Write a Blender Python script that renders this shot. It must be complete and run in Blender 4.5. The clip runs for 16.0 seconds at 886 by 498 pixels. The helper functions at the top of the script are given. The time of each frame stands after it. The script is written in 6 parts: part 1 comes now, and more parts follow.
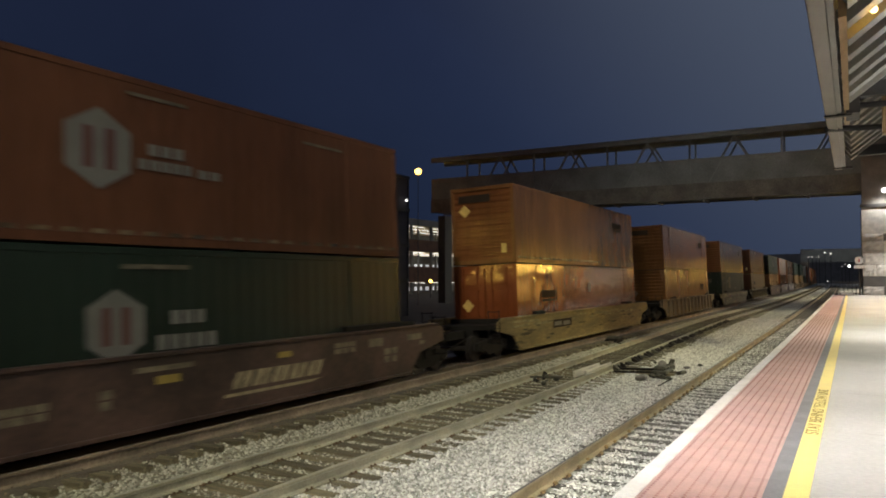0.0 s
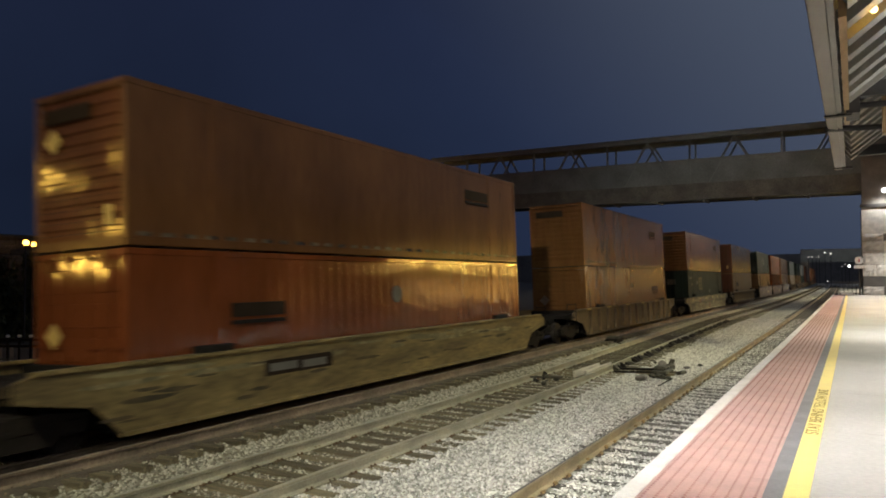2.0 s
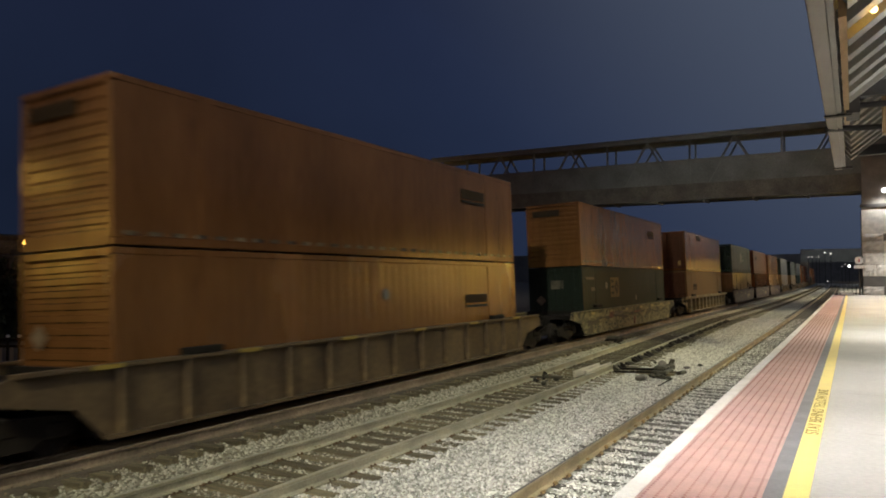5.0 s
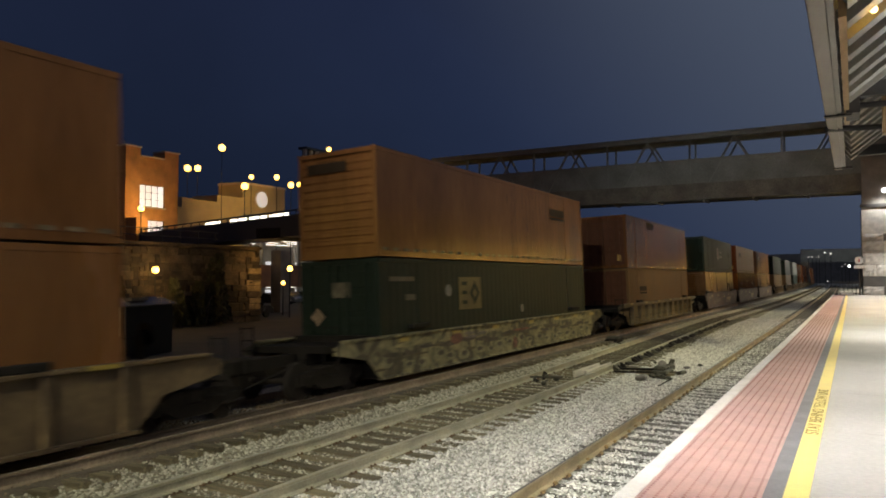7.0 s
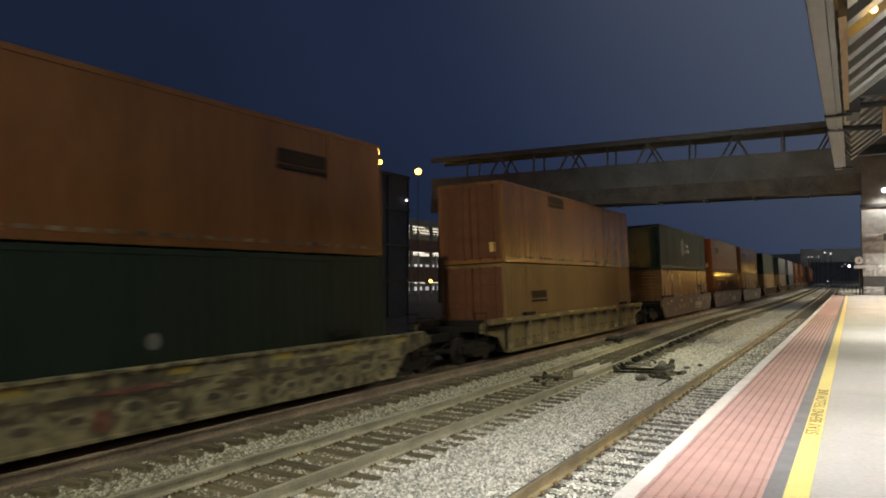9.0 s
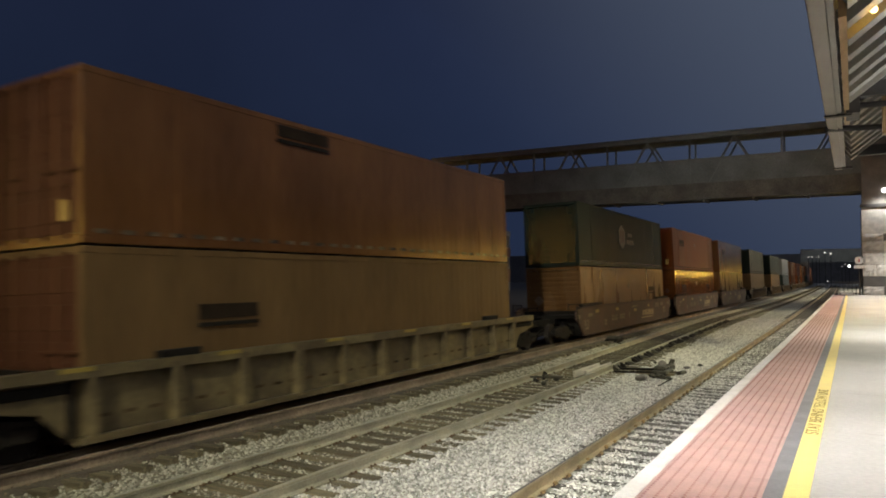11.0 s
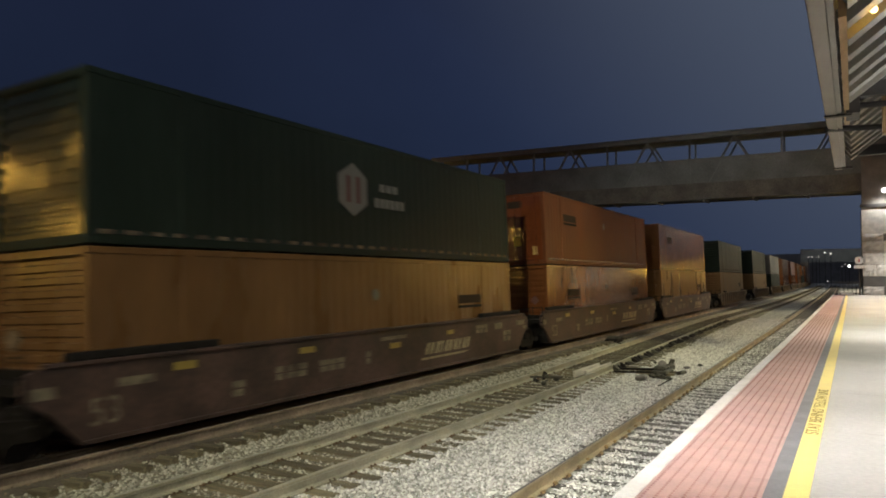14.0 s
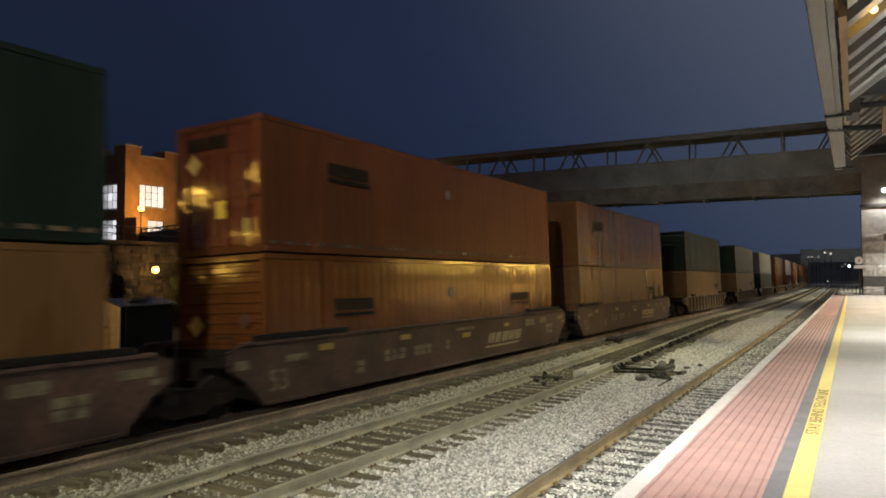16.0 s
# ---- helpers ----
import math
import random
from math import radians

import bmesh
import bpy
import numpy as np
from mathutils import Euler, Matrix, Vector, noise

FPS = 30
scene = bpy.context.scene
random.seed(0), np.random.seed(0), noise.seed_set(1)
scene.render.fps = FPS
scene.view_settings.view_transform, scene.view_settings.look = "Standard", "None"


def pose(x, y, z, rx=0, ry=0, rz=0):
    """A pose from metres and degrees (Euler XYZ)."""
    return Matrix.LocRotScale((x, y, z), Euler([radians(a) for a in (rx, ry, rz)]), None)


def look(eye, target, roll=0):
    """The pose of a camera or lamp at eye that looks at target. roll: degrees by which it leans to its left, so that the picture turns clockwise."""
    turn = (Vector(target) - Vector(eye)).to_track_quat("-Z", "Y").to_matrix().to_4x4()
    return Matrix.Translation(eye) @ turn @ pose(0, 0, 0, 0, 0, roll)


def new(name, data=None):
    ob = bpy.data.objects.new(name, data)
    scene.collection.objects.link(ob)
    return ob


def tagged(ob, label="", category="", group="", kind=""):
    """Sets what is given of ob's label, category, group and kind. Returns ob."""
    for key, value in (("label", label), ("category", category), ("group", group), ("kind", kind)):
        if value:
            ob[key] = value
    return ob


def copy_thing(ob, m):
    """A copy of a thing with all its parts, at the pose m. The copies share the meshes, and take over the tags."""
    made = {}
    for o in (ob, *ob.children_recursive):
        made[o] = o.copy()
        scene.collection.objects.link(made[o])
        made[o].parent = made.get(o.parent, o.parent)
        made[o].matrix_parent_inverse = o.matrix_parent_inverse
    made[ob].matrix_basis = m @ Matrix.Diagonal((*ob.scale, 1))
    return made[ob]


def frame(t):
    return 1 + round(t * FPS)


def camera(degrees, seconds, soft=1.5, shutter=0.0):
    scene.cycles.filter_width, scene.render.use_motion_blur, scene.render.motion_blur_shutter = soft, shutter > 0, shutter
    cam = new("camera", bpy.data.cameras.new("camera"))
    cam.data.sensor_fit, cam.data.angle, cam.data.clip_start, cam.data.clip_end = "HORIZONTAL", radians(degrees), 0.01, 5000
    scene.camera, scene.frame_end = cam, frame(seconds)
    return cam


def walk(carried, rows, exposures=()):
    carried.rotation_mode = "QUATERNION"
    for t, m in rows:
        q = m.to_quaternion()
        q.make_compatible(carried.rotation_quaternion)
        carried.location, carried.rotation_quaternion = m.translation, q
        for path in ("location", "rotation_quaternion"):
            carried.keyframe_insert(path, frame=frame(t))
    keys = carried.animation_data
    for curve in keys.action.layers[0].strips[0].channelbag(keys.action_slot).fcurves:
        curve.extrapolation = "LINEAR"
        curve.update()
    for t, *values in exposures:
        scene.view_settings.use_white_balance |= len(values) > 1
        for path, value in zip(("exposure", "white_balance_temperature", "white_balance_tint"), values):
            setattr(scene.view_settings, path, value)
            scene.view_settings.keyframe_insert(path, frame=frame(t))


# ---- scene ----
# The camera stands still on the platform.
cam = camera(63.15, 16.0, soft=1.8, shutter=0.7)
EYE = (0.0, 0.0, 2.808)
YAW, TILT = -0.51776, 0.03963
AIM = (EYE[0] + math.sin(YAW) * math.cos(TILT), EYE[1] + math.cos(YAW) * math.cos(TILT), EYE[2] + math.sin(TILT))
walk(cam, [(0.0, look(EYE, AIM)), (16.0, look(EYE, AIM))], exposures=[(0.0, 0.0), (16.0, 0.0)])

# ---- layout, metres; y runs along the tracks, rail tops at z = 0 ----
BEND = 7e-5                      # the line's slow curve to the west
TRACK_A, TRACK_B, TRACK_T = -3.13, -7.60, -11.733
CANT = 2.36                      # lean of the freight track, degrees
DECK = 1.127                     # platform height
SPEED, BRAKE = 8.041, 0.0096


def bend(y):
    return -BEND * max(y, 0.0) ** 2 / 2


def sway(y):
    """The middle track swings a little through its turnout."""
    return 0.2 * math.exp(-((y - 17) / 8) ** 2) - 0.68 * math.exp(-((y - 54) / 22) ** 2)


def travelled(t):
    return SPEED * t - BRAKE * t * t / 2


# ---- world: dusk sky ----
world = bpy.data.worlds.new("dusk")
scene.world = world
world.use_nodes = True
wn, wl = world.node_tree.nodes, world.node_tree.links
wn.clear()
w_out, w_bg = wn.new("ShaderNodeOutputWorld"), wn.new("ShaderNodeBackground")
w_tc, w_sep, w_ramp = wn.new("ShaderNodeTexCoord"), wn.new("ShaderNodeSeparateXYZ"), wn.new("ShaderNodeValToRGB")
w_noise, w_mix = wn.new("ShaderNodeTexNoise"), wn.new("ShaderNodeMix")
w_noise.inputs["Scale"].default_value = 3.4
w_noise.inputs["Detail"].default_value = 4
w_mix.data_type, w_mix.blend_type = "RGBA", "MULTIPLY"
w_mix.inputs[0].default_value = 0.35
wl.new(w_tc.outputs["Generated"], w_sep.inputs[0])
wl.new(w_sep.outputs[2], w_ramp.inputs[0])
wl.new(w_tc.outputs["Generated"], w_noise.inputs["Vector"])
wl.new(w_ramp.outputs[0], w_mix.inputs[6])
wl.new(w_noise.outputs[0], w_mix.inputs[7])
w_dot, w_rng, w_glow = wn.new("ShaderNodeVectorMath"), wn.new("ShaderNodeMapRange"), wn.new("ShaderNodeMix")
w_dot.operation = "DOT_PRODUCT"
w_dot.inputs[1].default_value = (0.5, 0.6, 0.62)
w_rng.inputs[1].default_value, w_rng.inputs[2].default_value = 0.41, 0.97
w_rng.interpolation_type = "SMOOTHSTEP"
w_rng.inputs[3].default_value, w_rng.inputs[4].default_value = 0.0, 1.0
w_glow.data_type, w_glow.blend_type = "RGBA", "MIX"
w_glow.inputs[7].default_value = (0.080, 0.098, 0.136, 1)
wl.new(w_tc.outputs["Generated"], w_dot.inputs[0])
wl.new(w_dot.outputs["Value"], w_rng.inputs[0])
wl.new(w_rng.outputs[0], w_glow.inputs[0])
# the sky is darkest low over the town
w_side, w_fall, w_dim = wn.new("ShaderNodeVectorMath"), wn.new("ShaderNodeMapRange"), wn.new("ShaderNodeMix")
w_side.operation = "DOT_PRODUCT"
w_side.inputs[1].default_value = (-0.80, 0.40, -0.45)
w_fall.inputs[1].default_value, w_fall.inputs[2].default_value = 0.56, 0.83
w_fall.inputs[3].default_value, w_fall.inputs[4].default_value = 1.08, 0.5
w_dim.data_type, w_dim.blend_type = "RGBA", "MULTIPLY"
w_dim.inputs[0].default_value = 1.0
wl.new(w_tc.outputs["Generated"], w_side.inputs[0])
wl.new(w_side.outputs["Value"], w_fall.inputs[0])
wl.new(w_mix.outputs[2], w_dim.inputs[6])
wl.new(w_fall.outputs[0], w_dim.inputs[7])
wl.new(w_dim.outputs[2], w_glow.inputs[6])
wl.new(w_glow.outputs[2], w_bg.inputs[0])
wl.new(w_bg.outputs[0], w_out.inputs[0])
cr = w_ramp.color_ramp
cr.elements[0].position, cr.elements[0].color = 0.0, (0.0165, 0.0262, 0.058, 1)
cr.elements[1].position, cr.elements[1].color = 0.6, (0.010, 0.013, 0.034, 1)
mid = cr.elements.new(0.22)
mid.color = (0.0150, 0.0232, 0.053, 1)
w_bg.inputs[1].default_value = 1.22


def lamp(name, kind, at, energy, colour, size=0.5, aim=None, size_y=None, spread=180):
    data = bpy.data.lights.new(name, kind)
    data.energy, data.color = energy, colour
    if kind == "AREA":
        data.size = size
        data.spread = radians(spread)
        if size_y:
            data.shape, data.size_y = "RECTANGLE", size_y
    else:
        data.shadow_soft_size = size
    ob = new(name, data)
    ob.matrix_world = look(at, aim or (at[0], at[1] + 0.001, at[2] - 1))
    return ob


WHITE_LIGHT, SODIUM, GOLD = (0.98, 0.97, 0.91), (1.0, 0.55, 0.16), (1.0, 0.56, 0.085)


# ---- materials ----
def mat(name, colour, rough=0.6, metal=0.0, var=0.3, big=1.5, fine=40.0, bump=0.15, stretch=(1, 1, 1), tint=None, each=0.0, spec=0.5):
    m = bpy.data.materials.new(name)
    m.use_nodes = True
    n, l = m.node_tree.nodes, m.node_tree.links
    b = n["Principled BSDF"]
    b.inputs["Roughness"].default_value, b.inputs["Metallic"].default_value = rough, metal
    b.inputs["Specular IOR Level"].default_value = spec
    tc, mp = n.new("ShaderNodeTexCoord"), n.new("ShaderNodeMapping")
    mp.inputs["Scale"].default_value = stretch
    l.new(tc.outputs["Object"], mp.inputs[0])
    a, c = n.new("ShaderNodeTexNoise"), n.new("ShaderNodeTexNoise")
    for node, s, d in ((a, big, 5), (c, fine, 3)):
        node.inputs["Scale"].default_value, node.inputs["Detail"].default_value = s, d
        l.new(mp.outputs[0], node.inputs["Vector"])
    r1 = n.new("ShaderNodeValToRGB")
    dark = tint or tuple(x * (1 - var) for x in colour)
    lite = tuple(min(1.0, x * (1 + var * 0.6)) for x in colour)
    e = r1.color_ramp.elements
    e[0].position, e[0].color = 0.32, (*dark, 1)
    e[1].position, e[1].color = 0.68, (*lite, 1)
    l.new(a.outputs[0], r1.inputs[0])
    r2 = n.new("ShaderNodeMapRange")
    r2.inputs[1].default_value, r2.inputs[2].default_value = 0.25, 0.75
    r2.inputs[3].default_value, r2.inputs[4].default_value = 1 - var * 0.7, 1 + var * 0.4
    l.new(c.outputs[0], r2.inputs[0])
    mul = n.new("ShaderNodeMix")
    mul.data_type, mul.blend_type = "RGBA", "MULTIPLY"
    mul.inputs[0].default_value = 1.0
    l.new(r1.outputs[0], mul.inputs[6])
    l.new(r2.outputs[0], mul.inputs[7])
    last = mul.outputs[2]
    if each:
        oi, r3, m2 = n.new("ShaderNodeObjectInfo"), n.new("ShaderNodeMapRange"), n.new("ShaderNodeMix")
        r3.inputs[3].default_value, r3.inputs[4].default_value = 1 - each, 1 + each
        l.new(oi.outputs["Random"], r3.inputs[0])
        m2.data_type, m2.blend_type = "RGBA", "MULTIPLY"
        m2.inputs[0].default_value = 1.0
        l.new(last, m2.inputs[6])
        l.new(r3.outputs[0], m2.inputs[7])
        last = m2.outputs[2]
    l.new(last, b.inputs["Base Color"])
    rr = n.new("ShaderNodeMapRange")
    rr.inputs[3].default_value, rr.inputs[4].default_value = rough * 0.75, min(1.0, rough * 1.25)
    l.new(a.outputs[0], rr.inputs[0])
    l.new(rr.outputs[0], b.inputs["Roughness"])
    if bump:
        bp = n.new("ShaderNodeBump")
        bp.inputs["Strength"].default_value, bp.inputs["Distance"].default_value = bump, 0.02
        l.new(c.outputs[0], bp.inputs["Height"])
        l.new(bp.outputs[0], b.inputs["Normal"])
    return m


def glow(name, colour, strength):
    m = bpy.data.materials.new(name)
    m.use_nodes = True
    b = m.node_tree.nodes["Principled BSDF"]
    b.inputs["Base Color"].default_value = (0.8, 0.8, 0.8, 1)
    b.inputs["Emission Color"].default_value, b.inputs["Emission Strength"].default_value = (*colour, 1), strength
    return m


STREAK = (1.0, 1.0, 0.22)


def paint(name, colour, rough=0.5, spec=0.1):
    """Sun-faded container paint, streaked by rain."""
    m = mat(name, colour, rough, var=0.22, big=0.7, fine=7, bump=0.06, stretch=STREAK, tint=tuple(x * 0.74 for x in colour), spec=spec)
    if rough < 0.3:
        # dented sheet: slow waves break up the mirror images of the lamps
        n, l = m.node_tree.nodes, m.node_tree.links
        tc, mp, wave, bp = n.new("ShaderNodeTexCoord"), n.new("ShaderNodeMapping"), n.new("ShaderNodeTexNoise"), n.new("ShaderNodeBump")
        mp.inputs["Scale"].default_value = (1.0, 1.0, 0.6)
        wave.inputs["Scale"].default_value, wave.inputs["Detail"].default_value = 2.1, 2.0
        bp.inputs["Strength"].default_value, bp.inputs["Distance"].default_value = 0.36, 0.05
        l.new(tc.outputs["Object"], mp.inputs[0])
        l.new(mp.outputs[0], wave.inputs["Vector"])
        l.new(wave.outputs[0], bp.inputs["Height"])
        for node in n:
            if node.bl_idname == "ShaderNodeBump" and node is not bp and node.inputs["Distance"].default_value < 0.03:
                l.new(bp.outputs[0], node.inputs["Normal"])
    return m


BROWN = paint("brown_paint", (0.105, 0.044, 0.025))
ORANGE = paint("orange_paint", (0.142, 0.062, 0.0235), 0.22, 0.22)
SATIN_ORANGE = paint("satin_orange_paint", (0.15, 0.066, 0.022), 0.26, 0.4)
# paler, glossier than the paint, to make the glints along the container seam
WORN_GLINT_EDGE = mat("worn_glint_edge", (0.15, 0.11, 0.065), 0.2, var=0.7, big=2, fine=12, spec=1.0)
GLOSS_ORANGE = paint("glossy_orange_paint", (0.138, 0.05, 0.017), 0.12, 0.3)
SATIN_RED = paint("satin_red_orange_paint", (0.132, 0.042, 0.015), 0.45, 0.12)
GLOSS_RED = paint("glossy_red_orange_paint", (0.168, 0.046, 0.0155), 0.1, 0.6)
DUSTY_ORANGE = paint("dusty_orange_paint", (0.152, 0.079, 0.032), 0.28, 0.17)
TAN = paint("tan_paint", (0.155, 0.094, 0.042))
GREEN = paint("green_paint", (0.0145, 0.0228, 0.018))
GLOSS_GREEN = paint("glossy_green_paint", (0.0115, 0.0225, 0.0165), 0.3, 0.3)
GREEN_END = paint("glossy_green_end_paint", (0.009, 0.018, 0.012), 0.19, 0.45)
GREY_PAINT = paint("grey_paint", (0.17, 0.17, 0.165))
WELL_YELLOW = mat("weathered_yellow_steel", (0.215, 0.16, 0.062), 0.6, var=0.6, big=1.5, fine=9, tint=(0.11, 0.078, 0.033), stretch=(1, 0.3, 1.5))
WELL_MOTTLED = mat("mottled_yellow_steel", (0.19, 0.165, 0.09), 0.7, var=0.6, big=1.6, fine=5, tint=(0.055, 0.047, 0.03))
_r = WELL_MOTTLED.node_tree.nodes
for node in _r:
    if node.bl_idname == "ShaderNodeValToRGB":
        node.color_ramp.elements[0].position, node.color_ramp.elements[1].position = 0.4, 0.6
    if node.bl_idname == "ShaderNodeTexNoise" and node.inputs["Scale"].default_value < 3:
        node.inputs["Distortion"].default_value = 1.6
WELL_BROWN = mat("brown_steel", (0.072, 0.04, 0.032), 0.6, var=0.6, big=1.0, fine=9)
WELL_OLIVE = mat("olive_steel", (0.115, 0.078, 0.04), 0.6, var=0.5, big=1.1, fine=8, tint=(0.055, 0.036, 0.022))
WELL_TAN = mat("dusty_tan_steel", (0.15, 0.115, 0.055), 0.6, var=0.5, big=1.1, fine=8, tint=(0.075, 0.055, 0.03))
PAINT_CHIP = mat("pale_paint_remnant", (0.26, 0.225, 0.12), 0.7, var=0.5, big=3, fine=12)
PAINT_STAIN = mat("dark_oily_stain", (0.095, 0.075, 0.04), 0.8, var=0.5, big=3, fine=12)
SPRAY_CREAM = mat("faded_cream_spray", (0.215, 0.195, 0.115), 0.7, var=0.5, big=3, fine=12)
SPRAY_DARK = mat("faded_dark_spray", (0.075, 0.06, 0.045), 0.7, var=0.5, big=3, fine=12)
SPRAY_RED = mat("faded_red_spray", (0.17, 0.07, 0.05), 0.7, var=0.5, big=3, fine=12)
SPRAY_MAUVE = mat("faded_mauve_spray", (0.16, 0.13, 0.125), 0.7, var=0.4, big=3, fine=12)
UNDER = mat("underframe_steel", (0.014, 0.012, 0.011), 0.75, var=0.4, big=2, fine=20, spec=0.15)
GREASY = mat("greasy_switch_iron", (0.09, 0.085, 0.066), 0.7, var=0.6, big=5, fine=25, spec=0.2)
CAST = mat("cast_steel", (0.022, 0.018, 0.015), 0.8, 0.0, var=0.4, big=3, fine=30, spec=0.15)
WHEEL = mat("wheel_steel", (0.04, 0.034, 0.03), 0.6, 0.3, var=0.3, big=6, fine=30, spec=0.15)
DECAL_DARK = mat("dark_vinyl", (0.026, 0.017, 0.012), 0.6, var=0.3, bump=0, spec=0.1)
DECAL_WHITE = mat("white_vinyl", (0.14, 0.137, 0.13), 0.6, var=0.15, bump=0)
DECAL_RED = mat("red_vinyl", (0.09, 0.03, 0.026), 0.6, var=0.15, bump=0)
DULL_PLACARD = mat("dull_placard", (0.2, 0.145, 0.1), 0.5, var=0.4, big=5, fine=20, bump=0)
PLACARD = mat("reflective_placard", (0.6, 0.4, 0.12), 0.3, var=0.3, bump=0)
EMBLEM = mat("faded_yellow_emblem", (0.105, 0.08, 0.028), 0.6, var=0.4, bump=0)
LOGO_CREAM = mat("cream_emblem_paint", (0.34, 0.28, 0.17), 0.6, var=0.4, big=4, fine=18, bump=0)
DECAL_YELLOW = mat("yellow_vinyl", (0.3, 0.22, 0.05), 0.4, var=0.15, bump=0)
PLATE_YELLOW = mat("bright_yellow_plate", (0.8, 0.55, 0.08), 0.25, var=0.15, bump=0)
DECAL_CREAM = mat("cream_stencil", (0.185, 0.155, 0.105), 0.6, var=0.55, big=4, fine=18, bump=0)
FADED_LETTERING = mat("faded_lettering", (0.1, 0.088, 0.062), 0.6, var=0.5, big=4, fine=18, bump=0)
RAIL_TOP = mat("rail_steel", (0.45, 0.42, 0.305), 0.45, 0.2, var=0.3, big=1.5, fine=25, bump=0.05)
RAIL_RUST = mat("rusty_rail_steel", (0.43, 0.335, 0.19), 0.45, 0.3, var=0.35, big=1.5, fine=25)
RAIL_DARK = mat("dark_rail_steel", (0.15, 0.115, 0.082), 0.8, 0.0, var=0.35, big=1.5, fine=25)
RAIL_BROWN = mat("brown_scale_rail", (0.26, 0.2, 0.145), 0.85, var=0.4, big=1.2, fine=14)
TIE = mat("creosoted_wood", (0.165, 0.136, 0.078), 0.85, var=0.5, big=3, fine=30, stretch=(0.4, 5, 5), each=0.35, bump=0.4)
TIE_GREY = mat("weathered_tie_wood", (0.13, 0.118, 0.1), 0.85, var=0.5, big=3, fine=30, stretch=(0.4, 5, 5), each=0.3, bump=0.4)
PLATE = mat("rusty_tie_plate", (0.14, 0.085, 0.04), 0.7, 0.2, var=0.5)
CONCRETE = mat("platform_concrete", (0.47, 0.445, 0.41), 0.8, var=0.14, big=0.5, fine=25, bump=0.06)
CONCRETE_DARK = mat("old_concrete", (0.24, 0.22, 0.2), 0.85, var=0.35, big=0.6, fine=15)
COPING = mat("white_coping_paint", (0.68, 0.645, 0.61), 0.7, var=0.18, big=2.2, fine=30, tint=(0.6, 0.55, 0.5))
GREY_STRIP = mat("grey_paver", (0.2, 0.195, 0.2), 0.8, var=0.22, big=2.5, fine=30)
TILE = mat("red_tactile_tile", (0.47, 0.29, 0.25), 0.65, var=0.16, big=3, fine=30, each=0.07, bump=0.05)
# same red as TILE, darkened: the studs' shade is put into the colour
STUD = mat("shaded_red_stud", (0.33, 0.175, 0.148), 0.6, var=0.2, bump=0)
YELLOW_LINE = mat("yellow_line_paint", (0.78, 0.62, 0.2), 0.6, var=0.08, big=3, fine=40, bump=0.03)
LETTERING = mat("worn_black_lettering", (0.3, 0.21, 0.03), 0.7, var=0.5, big=20, fine=60, bump=0)
STEEL_PALE = mat("pale_painted_steel", (0.26, 0.255, 0.235), 0.5, var=0.15, big=2)
STEEL_TAN = mat("tan_timber", (0.42, 0.28, 0.14), 0.6, var=0.2, big=2, stretch=(1, 0.2, 1))
STEEL_DARK = mat("dark_painted_steel", (0.035, 0.033, 0.033), 0.6, var=0.3, big=2)
# grey lifted above dark steel, to carry the haze in the colour
BRIDGE = mat("haze_lifted_bridge_steel", (0.19, 0.205, 0.205), 0.7, var=0.25, big=0.5, fine=6)
BRIDGE_RUST = mat("rusted_bridge_steel", (0.15, 0.142, 0.125), 0.8, var=0.4, big=0.7, fine=7)
# the far bridge's steel, likewise lightened to hold the haze
OVERPASS = mat("haze_lifted_overpass_steel", (0.21, 0.235, 0.245), 0.7, var=0.12, big=0.5, fine=6)
BRICK = mat("orange_brick", (0.42, 0.21, 0.075), 0.8, var=0.25, big=0.8, fine=9)
BRICK_DARK = mat("brown_brick", (0.2, 0.1, 0.055), 0.85, var=0.3, big=0.8, fine=9)
LIMESTONE = mat("limestone_trim", (0.55, 0.47, 0.36), 0.8, var=0.15, big=1)
STONE = mat("rock_faced_stone", (0.5, 0.48, 0.45), 0.85, var=0.25, big=2.0, fine=12, each=0.15, bump=0.5)
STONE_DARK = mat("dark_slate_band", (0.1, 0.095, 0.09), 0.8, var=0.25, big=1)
WALL_STONE = mat("rough_brown_stone", (0.1, 0.078, 0.052), 0.9, var=0.65, big=1.2, fine=10, each=0.7, bump=0.5)
QUOIN = mat("pale_weathered_quoin", (0.26, 0.2, 0.12), 0.9, var=0.5, big=2, fine=10, each=0.3, bump=0.4)
PLASTER = mat("ochre_plaster", (0.42, 0.32, 0.17), 0.8, var=0.15, big=0.6)
CLADDING = mat("slate_blue_cladding", (0.075, 0.073, 0.085), 0.7, var=0.2, big=0.8, spec=0.2)
PIER_GREY = mat("pale_grey_render", (0.26, 0.25, 0.27), 0.85, var=0.2, big=0.5)
GARAGE = mat("garage_concrete", (0.3, 0.28, 0.25), 0.85, var=0.25, big=0.4)
SHED = mat("cream_shed_siding", (0.5, 0.36, 0.2), 0.75, var=0.2, big=1, stretch=(1, 1, 4))
ROOFING = mat("grey_roofing", (0.14, 0.13, 0.12), 0.6, var=0.3, big=1)
# far woods in pale bluish grey: the haze is put into the colour
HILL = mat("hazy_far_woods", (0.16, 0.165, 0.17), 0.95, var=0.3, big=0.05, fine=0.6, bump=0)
EARTH = mat("dark_yard_ground", (0.07, 0.058, 0.042), 0.95, var=0.45, big=0.5, fine=14, bump=0.5)
GLASS_DARK = mat("dark_glass", (0.01, 0.011, 0.014), 0.15, var=0.1, bump=0)
